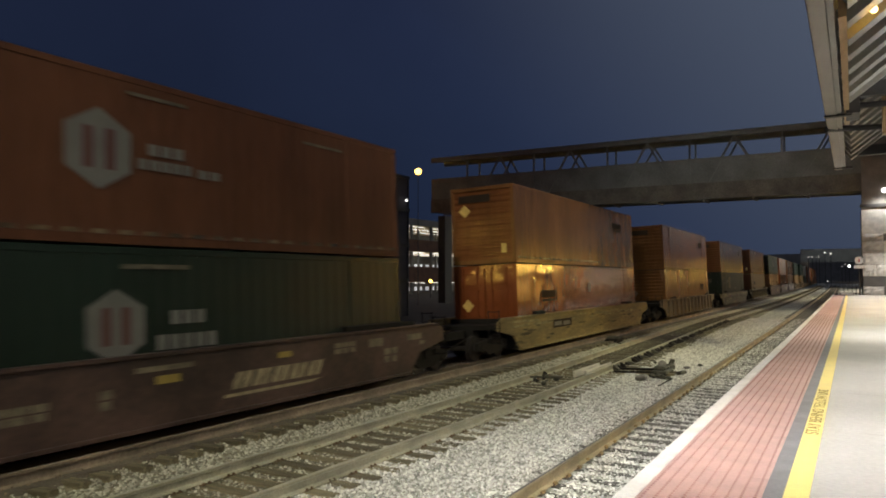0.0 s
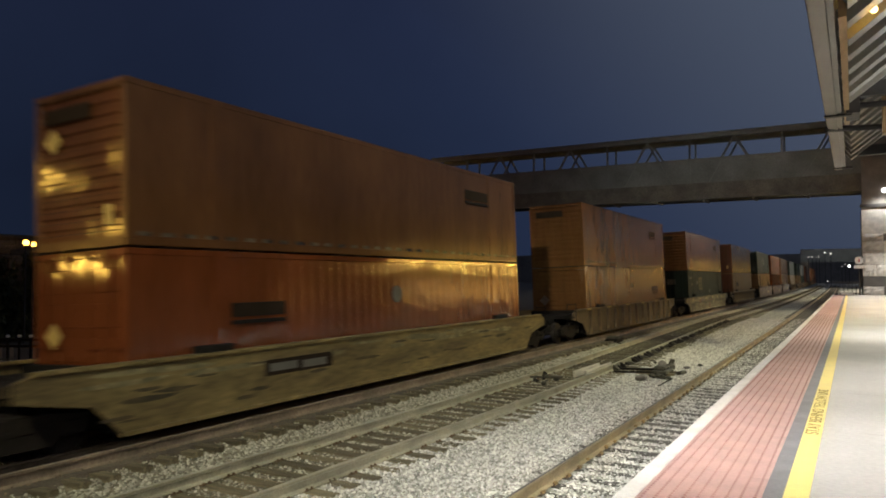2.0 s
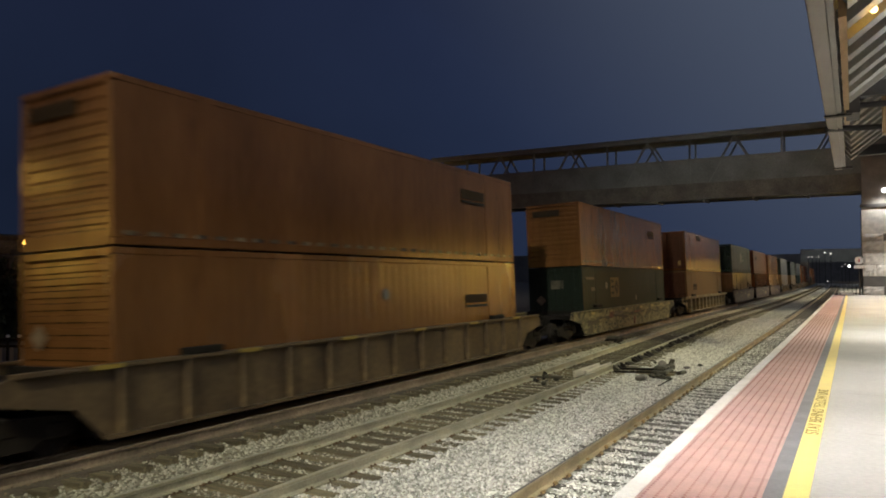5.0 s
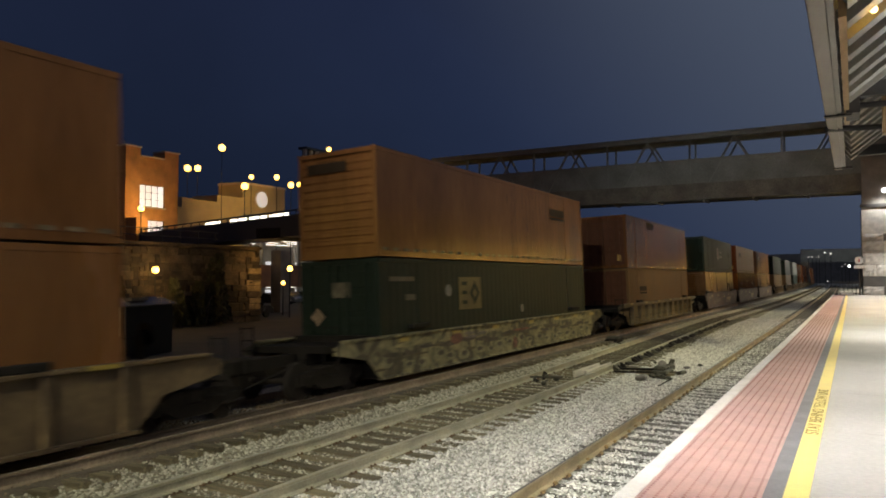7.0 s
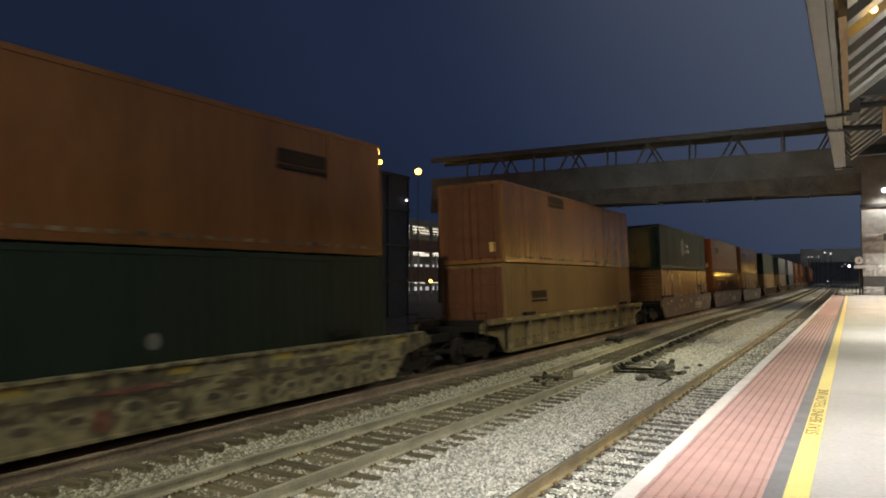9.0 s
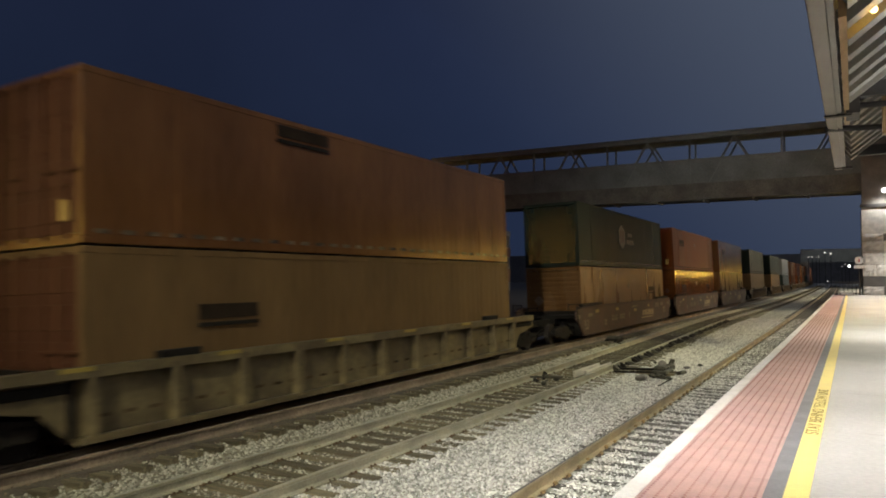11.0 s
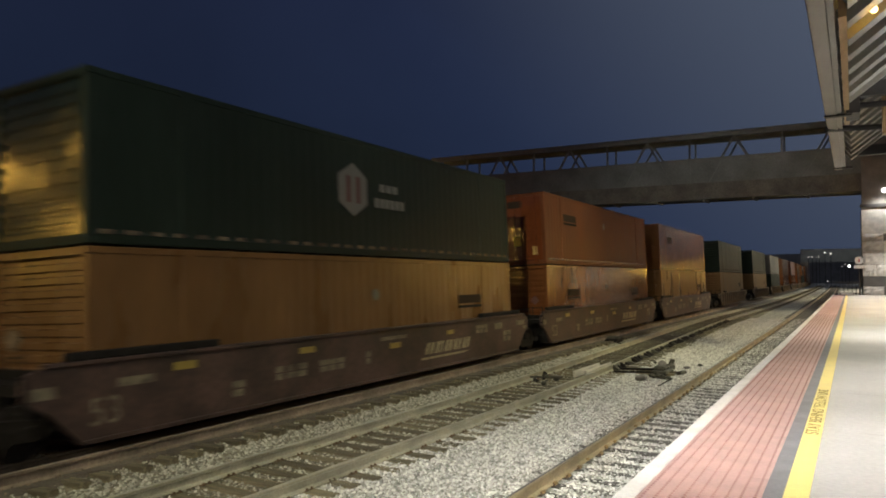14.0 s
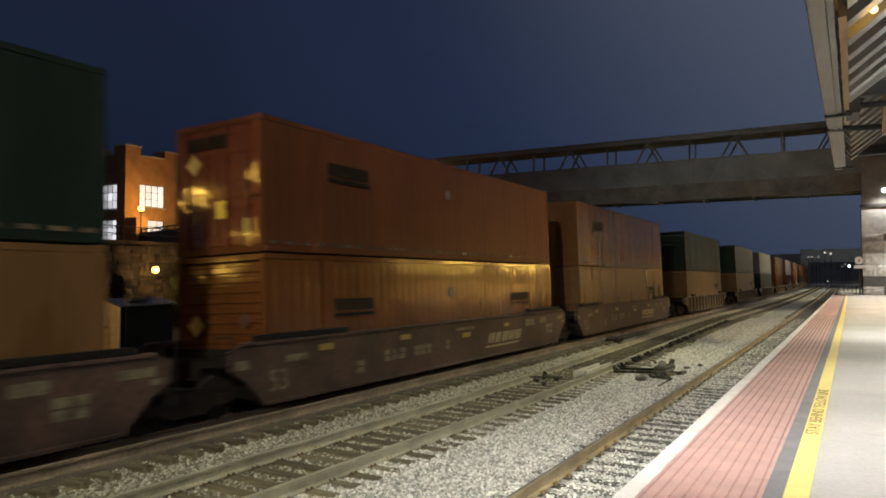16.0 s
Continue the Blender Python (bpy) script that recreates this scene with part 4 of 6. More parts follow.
    part("notice_board", boxes((-1.1, -0.1, -0.06, -0.03, 0.05, 0.28)), SIGN_WHITE, f)


stone_tower()


def far_overpass():
    b = thing("road_overpass", "dark distant road bridge over the railway", "bridge", kind="structure")
    part("deck", boxes((-15, 60, 262, 270, 7.9, 10.0)), OVERPASS, b)
    part("parapet", boxes((-15, 60, 261.8, 262, 10.0, 12.0)), OVERPASS, b)
    for x in (-14, 3, 22):
        part("pier", boxes((x - 1.2, x + 1.2, 263, 269, -0.5, 7.9)), CONCRETE_DARK, b)
    tagged(part("dark_embankment", boxes((-90, -24, 266, 300, -0.5, 5.0), (1.5, 60, 262.5, 300, -0.5, 7.4)), EARTH), "dark wooded bank below the road bridge", "embankment", kind="structure")
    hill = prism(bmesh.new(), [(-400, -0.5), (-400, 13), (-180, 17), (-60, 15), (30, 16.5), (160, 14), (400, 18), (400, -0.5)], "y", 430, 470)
    tagged(part("far_hill", hill, HILL), "wooded rise in haze-pale grey closing the view down the line", "hill", kind="structure")
    for i, (x, z, r) in enumerate(((-7.85, 10.82, 0.24), (-6.27, 10.44, 0.32), (-1.18, 6.44, 0.6), (-7.38, 1.64, 0.26), (-12.6, 9.3, 0.14), (-11.5, 9.5, 0.16), (-9.5, 9.4, 0.14),
                                  (-10.4, 9.3, 0.12), (-3.2, 6.4, 0.16), (-2.3, 6.9, 0.12))):
        t = thing("yard_lamp", "small white yard lamp far down the line", "lamp", (x, 260.0, z), "far lamps down the line")
        part("globe", ball(bmesh.new(), (0, 0, 0), r * 0.68, 8), BULB_WHITE, t)
        part("post", rod(bmesh.new(), (0, 0.3, -z - 0.4), (0, 0.3, 0), 0.08, 6), STEEL_DARK, t)


far_overpass()


# ---- the town side ----
def brick_tower():
    t = thing("brick_tower", "square orange-brick corner tower with parapets and tall lit windows", "building", kind="structure")
    x0, x1, y0, y1, zb, zt = -66.2, -60.0, 44.3, 50.5, -0.5, 14.6

    def wall(axis, at, lo, hi, holes, out):
        """A wall 0.3 m thick with rectangular openings (lo, hi, z0, z1)."""
        bm = bmesh.new()
        us = sorted({lo, hi, *(h[0] for h in holes), *(h[1] for h in holes)})
        zs = sorted({zb, zt, *(h[2] for h in holes), *(h[3] for h in holes)})
        for ua, ub in zip(us, us[1:]):
            for za, zc in zip(zs, zs[1:]):
                if any(h[0] <= ua and ub <= h[1] and h[2] <= za and zc <= h[3] for h in holes):
                    continue
                if axis == "x":
                    box(bm, at - 0.3, at, ua, ub, za, zc)
                else:
                    box(bm, ua, ub, at, at + 0.3, za, zc)
        part("wall", bm, BRICK, t)
        for a, b, z0, z1 in holes:
            w = new("window")
            w.parent = t
            for i in range(4):
                for j in range(3):
                    ua, ub = a + 0.06 + (b - a - 0.06) * i / 4, a + (b - a - 0.06) * (i + 1) / 4
                    za, zc = z0 + 0.06 + (z1 - z0 - 0.06) * j / 3, z0 + (z1 - z0 - 0.06) * (j + 1) / 3
                    bm = boxes((at - 0.2, at - 0.18, ua, ub, za, zc)) if axis == "x" else boxes((ua, ub, at + 0.18, at + 0.2, za, zc))
                    part("pane", bm, WINDOW_WHITE, w)
            bm = bmesh.new()
            for i in range(5):
                u = a + (b - a - 0.06) * i / 4
                box(bm, *((at - 0.22, at - 0.14, u, u + 0.06, z0, z1) if axis == "x" else (u, u + 0.06, at + 0.14, at + 0.22, z0, z1)))
            for j in range(4):
                z = z0 + (z1 - z0 - 0.06) * j / 3
                box(bm, *((at - 0.215, at - 0.145, a, b, z, z + 0.06) if axis == "x" else (a, b, at + 0.145, at + 0.215, z, z + 0.06)))
            part("window_frame", bm, STEEL_DARK, w)
            part("window_sill", boxes((at - 0.05, at + 0.1, a - 0.1, b + 0.1, z0 - 0.15, z0)) if axis == "x" else boxes((a - 0.1, b + 0.1, at - 0.1, at + 0.05, z0 - 0.15, z0)), LIMESTONE, w)

    wall("x", x1, y0, y1, [(45.95, 48.85, 9.75, 11.9), (45.95, 48.85, 6.7, 8.45)], 1)
    wall("y", y0, x0, x1 - 0.3, [(-64.4, -61.2, 9.4, 11.8), (-64.4, -61.2, 6.2, 8.35)], -1)
    part("wall", boxes((x0, x0 + 0.3, y0 + 0.3, y1, zb, zt), (x0 + 0.3, x1 - 0.3, y1 - 0.3, y1, zb, zt)), BRICK_DARK, t)
    part("roof", boxes((x0 + 0.3, x1 - 0.3, y0 + 0.3, y1 - 0.3, zt - 0.5, zt - 0.3)), ROOFING, t)
    for xa, ya in ((x1 - 1.7, y0), (x1 - 1.7, y1 - 1.7), (x0, y0), (x0, y1 - 1.7)):
        part("parapet_block", boxes((xa, xa + 1.7, ya, ya + 1.7, zt, zt + 0.8)), BRICK, t)
        part("coping", boxes((xa - 0.08, xa + 1.78, ya - 0.08, ya + 1.78, zt + 0.8, zt + 0.95)), LIMESTONE, t)
    part("coping", boxes((x1 - 0.36, x1 + 0.08, y0 + 1.8, y1 - 1.8, zt, zt + 0.14)), LIMESTONE, t)
    part("coping", boxes((x0 + 1.8, x1 - 1.8, y0 - 0.08, y0 + 0.36, zt, zt + 0.14)), LIMESTONE, t)
    part("porch", boxes((x1, x1 + 1.6, 44.4, 45.7, zb, 8.5)), BRICK, t)


brick_tower()


def terrace():
    """The upper street behind a rough stone retaining wall."""
    edge = [(-39.4, -30), (-39.4, 40.4), (-60, 61), (-200, 61), (-200, -30)]
    tagged(part("upper_street", prism(bmesh.new(), edge, "z", -0.5, 4.8), EARTH), "dark upper street level behind the stone wall", "ground", kind="structure")
    w = thing("retaining_wall", "rough brown stone retaining wall lit by a globe lamp", "wall", kind="structure")
    part("wall_core", boxes((-39.4, -39.0, -10, 40.4, -0.5, 4.9)), WALL_STONE, w)
    rng = random.Random(11)
    z = -0.45
    while z < 4.6:
        h = rng.uniform(0.3, 0.62)
        y = 19.0 - rng.uniform(0, 0.8)
        while y < 40.2:
            n = min(rng.choice((0.4, 0.6, 0.85, 1.2)) * rng.uniform(0.75, 1.2), 40.45 - y)
            cut = rng.random()
            for lo, hi in (((0, 0.45), (0.45, 1)) if cut < 0.22 else ((0, 0.62), (0.62, 1)) if cut < 0.34 else ((0, 1),)):
                bm = bmesh.new()
                box(bm, -39.02, -39.0 + rng.uniform(0.04, 0.2), y, y + n, z + lo * h, z + hi * h)
                # hewn faces: no two corners alike
                for v in bm.verts:
                    if v.co.x > -39.01:
                        v.co += Vector((rng.uniform(-0.04, 0.04), rng.uniform(-0.035, 0.035), rng.uniform(-0.035, 0.035)))
                bmesh.ops.bevel(bm, geom=list(bm.edges), offset=0.035, segments=1, affect="EDGES")
                part("stone", bm, WALL_STONE, w)
            y += n
        z += h
    part("coping", boxes((-39.5, -38.8, -10, 40.5, 4.9, 5.1)), WALL_STONE, w)
    for i in range(9):
        part("quoin", box(bmesh.new(), -39.0, -38.76 - rng.uniform(0, 0.1), 40.46 - rng.uniform(0.7, 1.9), 40.46, -0.44 + i * 0.44, -0.03 + i * 0.44, 0.04), WALL_STONE if i in (0, 1, 4, 7) else QUOIN, w)
    f = thing("street_railing", "dark iron railing along the top of the retaining wall", "railing", kind="structure")
    for i in range(7):
        part("post", boxes((-39.25, -39.19, 27.2 + i * 1.5, 27.26 + i * 1.5, 5.1, 6.0)), STEEL_DARK, f)
    for z in (5.5, 5.95):
        part("rail", boxes((-39.25, -39.2, 27, 36.5, z, z + 0.06)), STEEL_DARK, f)


terrace()


def saloon(x, y, turn, paint, label, name="parked_car", group="cars parked in the yard", lit=False, tall=1.0):
    c = thing(name, label, "car", pose(x, y, -0.44, 0, 0, turn) @ Matrix.Diagonal((1.0, 1.0, tall, 1)), group)
    bm = prism(bmesh.new(), [(-2.2, 0.35), (-2.25, 0.75), (-1.9, 0.95), (2.0, 0.98), (2.2, 0.8), (2.2, 0.35)], "x", -0.88, 0.88)
    bmesh.ops.bevel(bm, geom=list(bm.edges), offset=0.05, segments=2, affect="EDGES")
    part("body", bm, paint, c)
    part("cabin", prism(bmesh.new(), [(-1.1, 0.95), (-0.5, 1.45), (1.2, 1.48), (1.85, 0.98)], "x", -0.74, 0.74), GLASS_DARK, c)
    part("roof", boxes((-0.7, 0.7, -0.5, 1.2, 1.45, 1.5)), paint, c)
    for sx in (-0.8, 0.8):
        for wy in (-1.35, 1.35):
            part("wheel", rod(bmesh.new(), (sx - 0.1, wy, 0.32), (sx + 0.1, wy, 0.32), 0.32, 16), RUBBER, c)
        part("headlight", boxes((sx * 0.8 - 0.16, sx * 0.8 + 0.16, -2.27, -2.2, 0.62, 0.76)), SIGN_WHITE, c)
        part("tail_lamp", boxes((sx * 0.85 - 0.14, sx * 0.85 + 0.14, 2.17, 2.23, 0.66, 0.82)), TAIL_RED if lit else SIGN_RED, c)
    return c


def walkway():
    """Covered walkway from the upper street down to the glass lift tower."""
    w = thing("elevated_walkway", "dark elevated walkway with railings and lit strip lamps", "footbridge", kind="structure")
    a, b = Vector((-58.0, 46.2, 0)), Vector((-30.0, 37.5, 0))
    d = (b - a).normalized()
    side = Vector((d.y, -d.x, 0))
    up = Vector((0, 0, 1))
    part("deck", beam(bmesh.new(), a + up * 5.95, b + up * 5.95, 3.2, 0.8), STEEL_DARK, w)
    for s in (-1.5, 1.5):
        part("parapet", beam(bmesh.new(), a + side * s + up * 6.6, b + side * s + up * 6.6, 0.1, 0.8), STEEL_DARK, w)
        part("handrail", beam(bmesh.new(), a + side * s + up * 7.3, b + side * s + up * 7.3, 0.09, 0.09), STEEL_DARK, w)
    n = 18
    for i in range(n + 1):
        p = a + (b - a) * i / n + side * 1.5
        part("baluster", boxes((p.x - 0.03, p.x + 0.03, p.y - 0.03, p.y + 0.03, 6.9, 7.3)), STEEL_DARK, w)
    for k in (0.28, 0.44, 0.55, 0.66):
        p = a + (b - a) * k - side * 1.3 + up * 7.55
        part("strip_lamp", beam(bmesh.new(), p, p + d * 2.6, 0.14, 0.2), TUBE, w)
    for px, py in ((-49.6, 43.6), (-47.0, 51.5)):
        part("pier", boxes((px - 0.6, px + 0.6, py - 0.6, py + 0.6, -0.5, 5.35)), CONCRETE_DARK, w)
    t = thing("lift_tower", "dark glass lift tower beside a grey concrete stair wall", "tower", kind="structure")
    part("shaft", boxes((-34.0, -33.0, 45.6, 51.9, -0.5, 11.2)), CLADDING, t)
    for y in (45.55, 47.2, 48.75, 51.80):
        part("mullion", boxes((-33.0, -32.9, y, y + 0.1, -0.5, 11.2)), STEEL_DARK, t)
    for z in (2.4, 5.4, 8.4, 11.2):
        part("band", boxes((-34.1, -32.88, 45.5, 52.0, z, z + 0.25)), STEEL_DARK, t)
    part("bulkhead_lamp", ball(bmesh.new(), (-32.75, 45.77, 9.07), 0.1, 8), BULB_WHITE, t)
    part("bulkhead_lamp", ball(bmesh.new(), (-32.75, 51.26, 9.32), 0.1, 8), BULB_WHITE, t)
    part("stair_wall", boxes((-33.4, -33.0, 42.2, 44.4, -0.5, 6.9)), PIER_GREY, t)
    part("landing", boxes((-36.0, -33.5, 37.0, 42.1, 5.5, 6.2)), UNDER, t)


walkway()


def garage(name, y0, y1, levels, label, power):
    """Open parking decks; levels: (parapet top, ceiling) of each opening."""
    g = thing(name, label, "parking garage", kind="structure")
    x, below = -75.0, -0.5
    for lo, hi in levels:
        if lo > below:
            part("spandrel", boxes((x - 0.2, x, y0, y1, below, lo)), BRICK_DARK, g)
        part("floor_slab", boxes((x - 18, x - 0.2, y0, y1, lo - 1.2, lo - 0.95)), GARAGE, g)
        part("ceiling_slab", boxes((x - 18, x - 0.2, y0, y1, hi, hi + 0.3)), PLASTER, g)
        for d in (2.5, 7.0, 12.0):
            n = int((y1 - y0) / 9)
            for i in range(n):
                y = y0 + (y1 - y0) * i / n
                part("tube_lamp", boxes((x - d - 0.05, x - d + 0.05, y + 0.5, y + (y1 - y0) / n - 1.6, hi - 0.09, hi - 0.02)), TUBE, g)
        for y in (y0 + (y1 - y0) * 0.3, y0 + (y1 - y0) * 0.72):
            lamp("garage_light", "POINT", (x - 6.0, y, hi - 0.6), power, (1.0, 0.97, 0.92), 0.4)
        for i in range(int((y1 - y0) / 2.6)):
            y = y0 + 0.8 + i * 2.6
            part("back_window", boxes((x - 17.98, x - 17.9, y, y + (1.5 if i % 3 else 0.8), lo + 0.1, lo + 1.0)), WINDOW_WHITE, g)
            if i % 3 == 0:
                part("inner_column", boxes((x - 9.2, x - 8.8, y, y + 0.4, lo - 0.95, hi)), GARAGE, g)
        below = hi
    part("roof_parapet", boxes((x - 0.2, x, y0, y1, below, below + 1.2)), GARAGE, g)
    part("back_wall", boxes((x - 18.3, x - 18, y0, y1, -0.5, below + 0.3)), GARAGE, g)
    part("end_wall", boxes((x - 18, x - 0.2, y1 - 0.3, y1, -0.5, below + 0.3)), GARAGE, g)
    n = int((y1 - y0) / 7)
    for i in range(n + 1):
        y = y0 + (y1 - y0 - 0.5) * i / n
        part("column", boxes((x - 0.7, x - 0.25, y, y + 0.5, -0.5, below)), GARAGE, g)


garage("parking_garage", 71, 110.5, ((-0.45, 1.35), (4.7, 8.5)), "grey concrete parking garage with white strip lights", 650)
garage("parking_garage_far", 112, 166, ((-0.45, 1.8), (5.0, 8.0), (10.3, 13.2)), "far grey concrete garage deck with white strip lights", 260)


def hall():
    h = thing("plaster_hall", "long cream-walled hall with a stepped parapet and a round lit window", "building", kind="structure")
    part("wall", boxes((-74.5, -70.0, 52.0, 59.5, 0, 11.3), (-74.5, -70.0, 59.5, 61.2, 0, 12.5), (-74.5, -70.0, 61.2, 65.0, 0, 12.4),
                       (-74.5, -70.0, 65.0, 69.4, 0, 13.3), (-74.5, -70.0, 69.4, 77.5, 9.9, 15.2)), PLASTER, h)
    part("coping", boxes((-74.6, -69.9, 69.3, 77.6, 15.2, 15.5)), LIMESTONE, h)
    part("round_window", rod(bmesh.new(), (-70.0, 72.8, 13.4), (-69.8, 72.8, 13.4), 1.05, 24), ROUND_GLASS, h)
    part("window_ring", rod(bmesh.new(), (-70.05, 72.8, 13.4), (-69.88, 72.8, 13.4), 1.25, 24), LIMESTONE, h)
    b = thing("crowned_building", "tall dark building with pale lit columns round its crown", "building", kind="structure")
    part("block", boxes((-97, -95, 112, 129.5, -0.5, 23.4)), STEEL_DARK, b)
    part("crown_block", boxes((-97, -96.5, 112.4, 129.0, 23.4, 29.0)), STEEL_DARK, b)
    for i in range(10):
        y = 111.9 + i * 1.85
        part("column", rod(bmesh.new(), (-95.8, y, 23.4), (-95.8, y, 28.7), 0.42, 8), LIMESTONE, b)
    part("cornice", boxes((-97.3, -95.2, 111.6, 129.8, 28.7, 29.2)), STEEL_DARK, b)
    lamp("crown_floodlight", "AREA", (-93.5, 115.0, 23.8), 90, WHITE_LIGHT, 1.0, aim=(-97, 118, 28))


hall()


def shed():
    s = thing("trackside_shed", "small cream gabled shed with dark sides beside a low fence", "shed", pose(-24.73, 18.14, -0.44, 0, 0, 20.7))
    front = [(-1.36, 0), (0, 0), (0, 2.12), (-0.68, 2.36), (-1.36, 2.12)]
    part("body", prism(bmesh.new(), front, "y", 0.06, 3.85), UNDER, s)
    part("gable_wall", prism(bmesh.new(), front, "y", 0.0, 0.058), SHED, s)
    for x in (-1.36, -0.08):
        part("corner_board", boxes((x, x + 0.08, -0.02, -0.001, 0.0, 2.1)), LIMESTONE, s)
    part("gable_rail", boxes((-1.3, -0.06, -0.016, -0.001, 1.72, 1.8)), SHED, s)
    for k in (-1, 1):
        a, c = (-0.68 + k * 0.82, 2.08), (-0.68, 2.37)
        part("roof_slope", prism(bmesh.new(), [a, c, (c[0], c[1] + 0.05), (a[0], a[1] + 0.05)], "y", -0.12, 3.97), METAL_ROOF, s)
    part("roof_vent", boxes((-0.5, -0.15, 1.0, 2.2, 2.3, 2.42)), METAL_ROOF, s)
    d = part("door", boxes((-1.12, -0.42, -0.03, -0.001, 0.0, 1.5)), SHED, s)
    part("lit_pane", boxes((-1.04, -0.93, -0.04, -0.031, 0.08, 0.66), (-0.9, -0.8, -0.04, -0.031, 0.08, 0.66)), PANEL_LIT, d)
    part("door_hood", boxes((-1.1, -0.5, -0.12, -0.031, 1.28, 1.36)), STEEL_DARK, s)
    part("downpipe", rod(bmesh.new(), (0.06, 0.25, 0.0), (0.06, 0.25, 2.05), 0.035, 8), STEEL_DARK, s)


shed()


def yard_fence():
    """A low fence whose posts carry pale caps."""
    f = thing("yard_fence", "low dark fence with pale post caps by the trackside shed", "fence", pose(-29.9, 14.25, -0.44, 0, 0, 29.5))
    n = 11
    for i in range(n + 1):
        x = 4.75 * i / n
        part("post", boxes((x - 0.03, x + 0.03, -0.03, 0.03, 0.0, 1.0)), UNDER, f)
        part("cap", box(bmesh.new(), x - 0.06, x + 0.06, -0.06, 0.06, 1.0, 1.1, 0.02), SIGN_WHITE, f)
        if i % 3 != 1:
            part("slat", boxes((x + 0.1, x + 0.22, -0.02, 0.02, 0.05, 0.62)), CONCRETE_DARK, f)
    for z in (0.62, 0.86):
        part("rail", boxes((-0.1, 4.85, 0.03, 0.07, z, z + 0.1)), UNDER, f)
    part("kerb", boxes((-1.0, 5.1, -0.3, -0.1, 0.0, 0.12)), CONCRETE_DARK, f)


yard_fence()


def shrub(x, y, w, h, seed):
    """A ragged dark bush: stems and many small leaves."""
    rng = random.Random(seed)
    t = thing("shrub", "dark ragged bush growing against the stone wall", "bush", (x, y, -0.44), "bushes by the wall")
    stems = bmesh.new()
    for _ in range(7):
        rod(stems, (rng.uniform(-0.3, 0.3), rng.uniform(-0.3, 0.3), 0), (rng.uniform(-0.6, 0.6) * w, rng.uniform(-0.6, 0.6) * w, h * rng.uniform(0.5, 0.85)), 0.05, 5, 0.015)
    part("stems", stems, TIE, t)
    vs, fs = [], []
    for _ in range(2200):
        a, u = rng.uniform(0, 6.283), rng.random()
        r = w * math.sqrt(rng.random()) * (0.55 + 0.45 * math.sin(3 * a + seed)) * (1.1 - 0.6 * u)
        c = Vector((r * math.cos(a), r * math.sin(a), 0.25 + (h - 0.25) * u * (0.75 + 0.25 * math.cos(2 * a))))
        q = Euler((rng.uniform(0, 3), rng.uniform(0, 3), rng.uniform(0, 6))).to_matrix()
        s = rng.uniform(0.1, 0.22)
        k = len(vs)
        vs += [tuple(c + q @ Vector(o) * s) for o in ((-1, 0, 0), (0, -0.5, 0.1), (1, 0, 0), (0, 0.5, 0.1))]
        fs.append((k, k + 1, k + 2, k + 3))
    me = bpy.data.meshes.new("leaves")
    me.from_pydata(vs, [], fs)
    piece("leaves", me, LEAF, t)["kind"] = "stuff"


for i, (x, y, w, h) in enumerate(((-37.6, 20.6, 1.8, 4.2), (-37.4, 23.0, 1.5, 4.4), (-37.8, 17.6, 2.0, 4.6), (-37.7, 35.2, 1.3, 4.9), (-37.9, 33.9, 1.1, 3.0), (-37.7, 31.6, 0.9, 3.2), (-37.2, 22.0, 2.0, 4.6), (-37.2, 19.2, 1.8, 5.3), (-37.5, 27.2, 1.0, 3.4), (-37.4, 25.0, 1.6, 5.0))):
    shrub(x, y, w, h, i)


def street_lamp(x, y, z, base, r=0.3):
    t = thing("street_lamp", "sodium globe street lamp glowing yellow on a dark post", "street lamp", (x, y, base), "globe street lamps of the town")
    h = z - base
    part("post", rod(bmesh.new(), (0, 0, 0), (0, 0, h - r * 0.8), 0.06, 8, 0.035), STEEL_DARK, t)
    part("collar", rod(bmesh.new(), (0, 0, h - r * 1.15), (0, 0, h - r * 0.75), 0.12, 8), STEEL_DARK, t)
    part("globe", ball(bmesh.new(), (0, 0, h), r * 0.88), BULB_SODIUM, t)


saloon(-58.0, 62.6, 75, CAR_PAINT, "dark saloon parked below the walkway")
saloon(-60.5, 68.4, 70, SILVER_PAINT, "silver saloon parked before the lit garage")
saloon(-61.0, 71.6, 74, SILVER_PAINT, "pale silver saloon parked before the lit garage")
DRIVEN_CAR = saloon(-42.6, 42.8, 180, CAR_PAINT, "dark saloon driving below the walkway with red tail lamps", "driven_car", "", True)
UP = 4.8
for x, y, z, base, r in ((-57.5, 44.2, 9.22, UP, 0.32), (-75, 64.57, 17.02, UP, 0.48), (-75, 66.24, 17.24, UP, 0.48), (-70, 65.71, 19.42, UP, 0.5), (-44, 43.83, 10.42, 6.2, 0.34),
                         (-69, 69.9, 16.1, 0, 0.35), (-69, 74.75, 16.65, 0, 0.42), (-62, 69.77, 14.56, -0.44, 0.42), (-62, 71.39, 14.82, -0.44, 0.36),
                         (-80, 99.79, 25.37, 8.8, 0.48), (-60, 75.85, 14.21, -0.44, 0.4), (-60, 77.3, 14.51, -0.44, 0.44), (-36, 51.36, 13.71, -0.44, 0.42)):
    street_lamp(x, y, z, base, r)
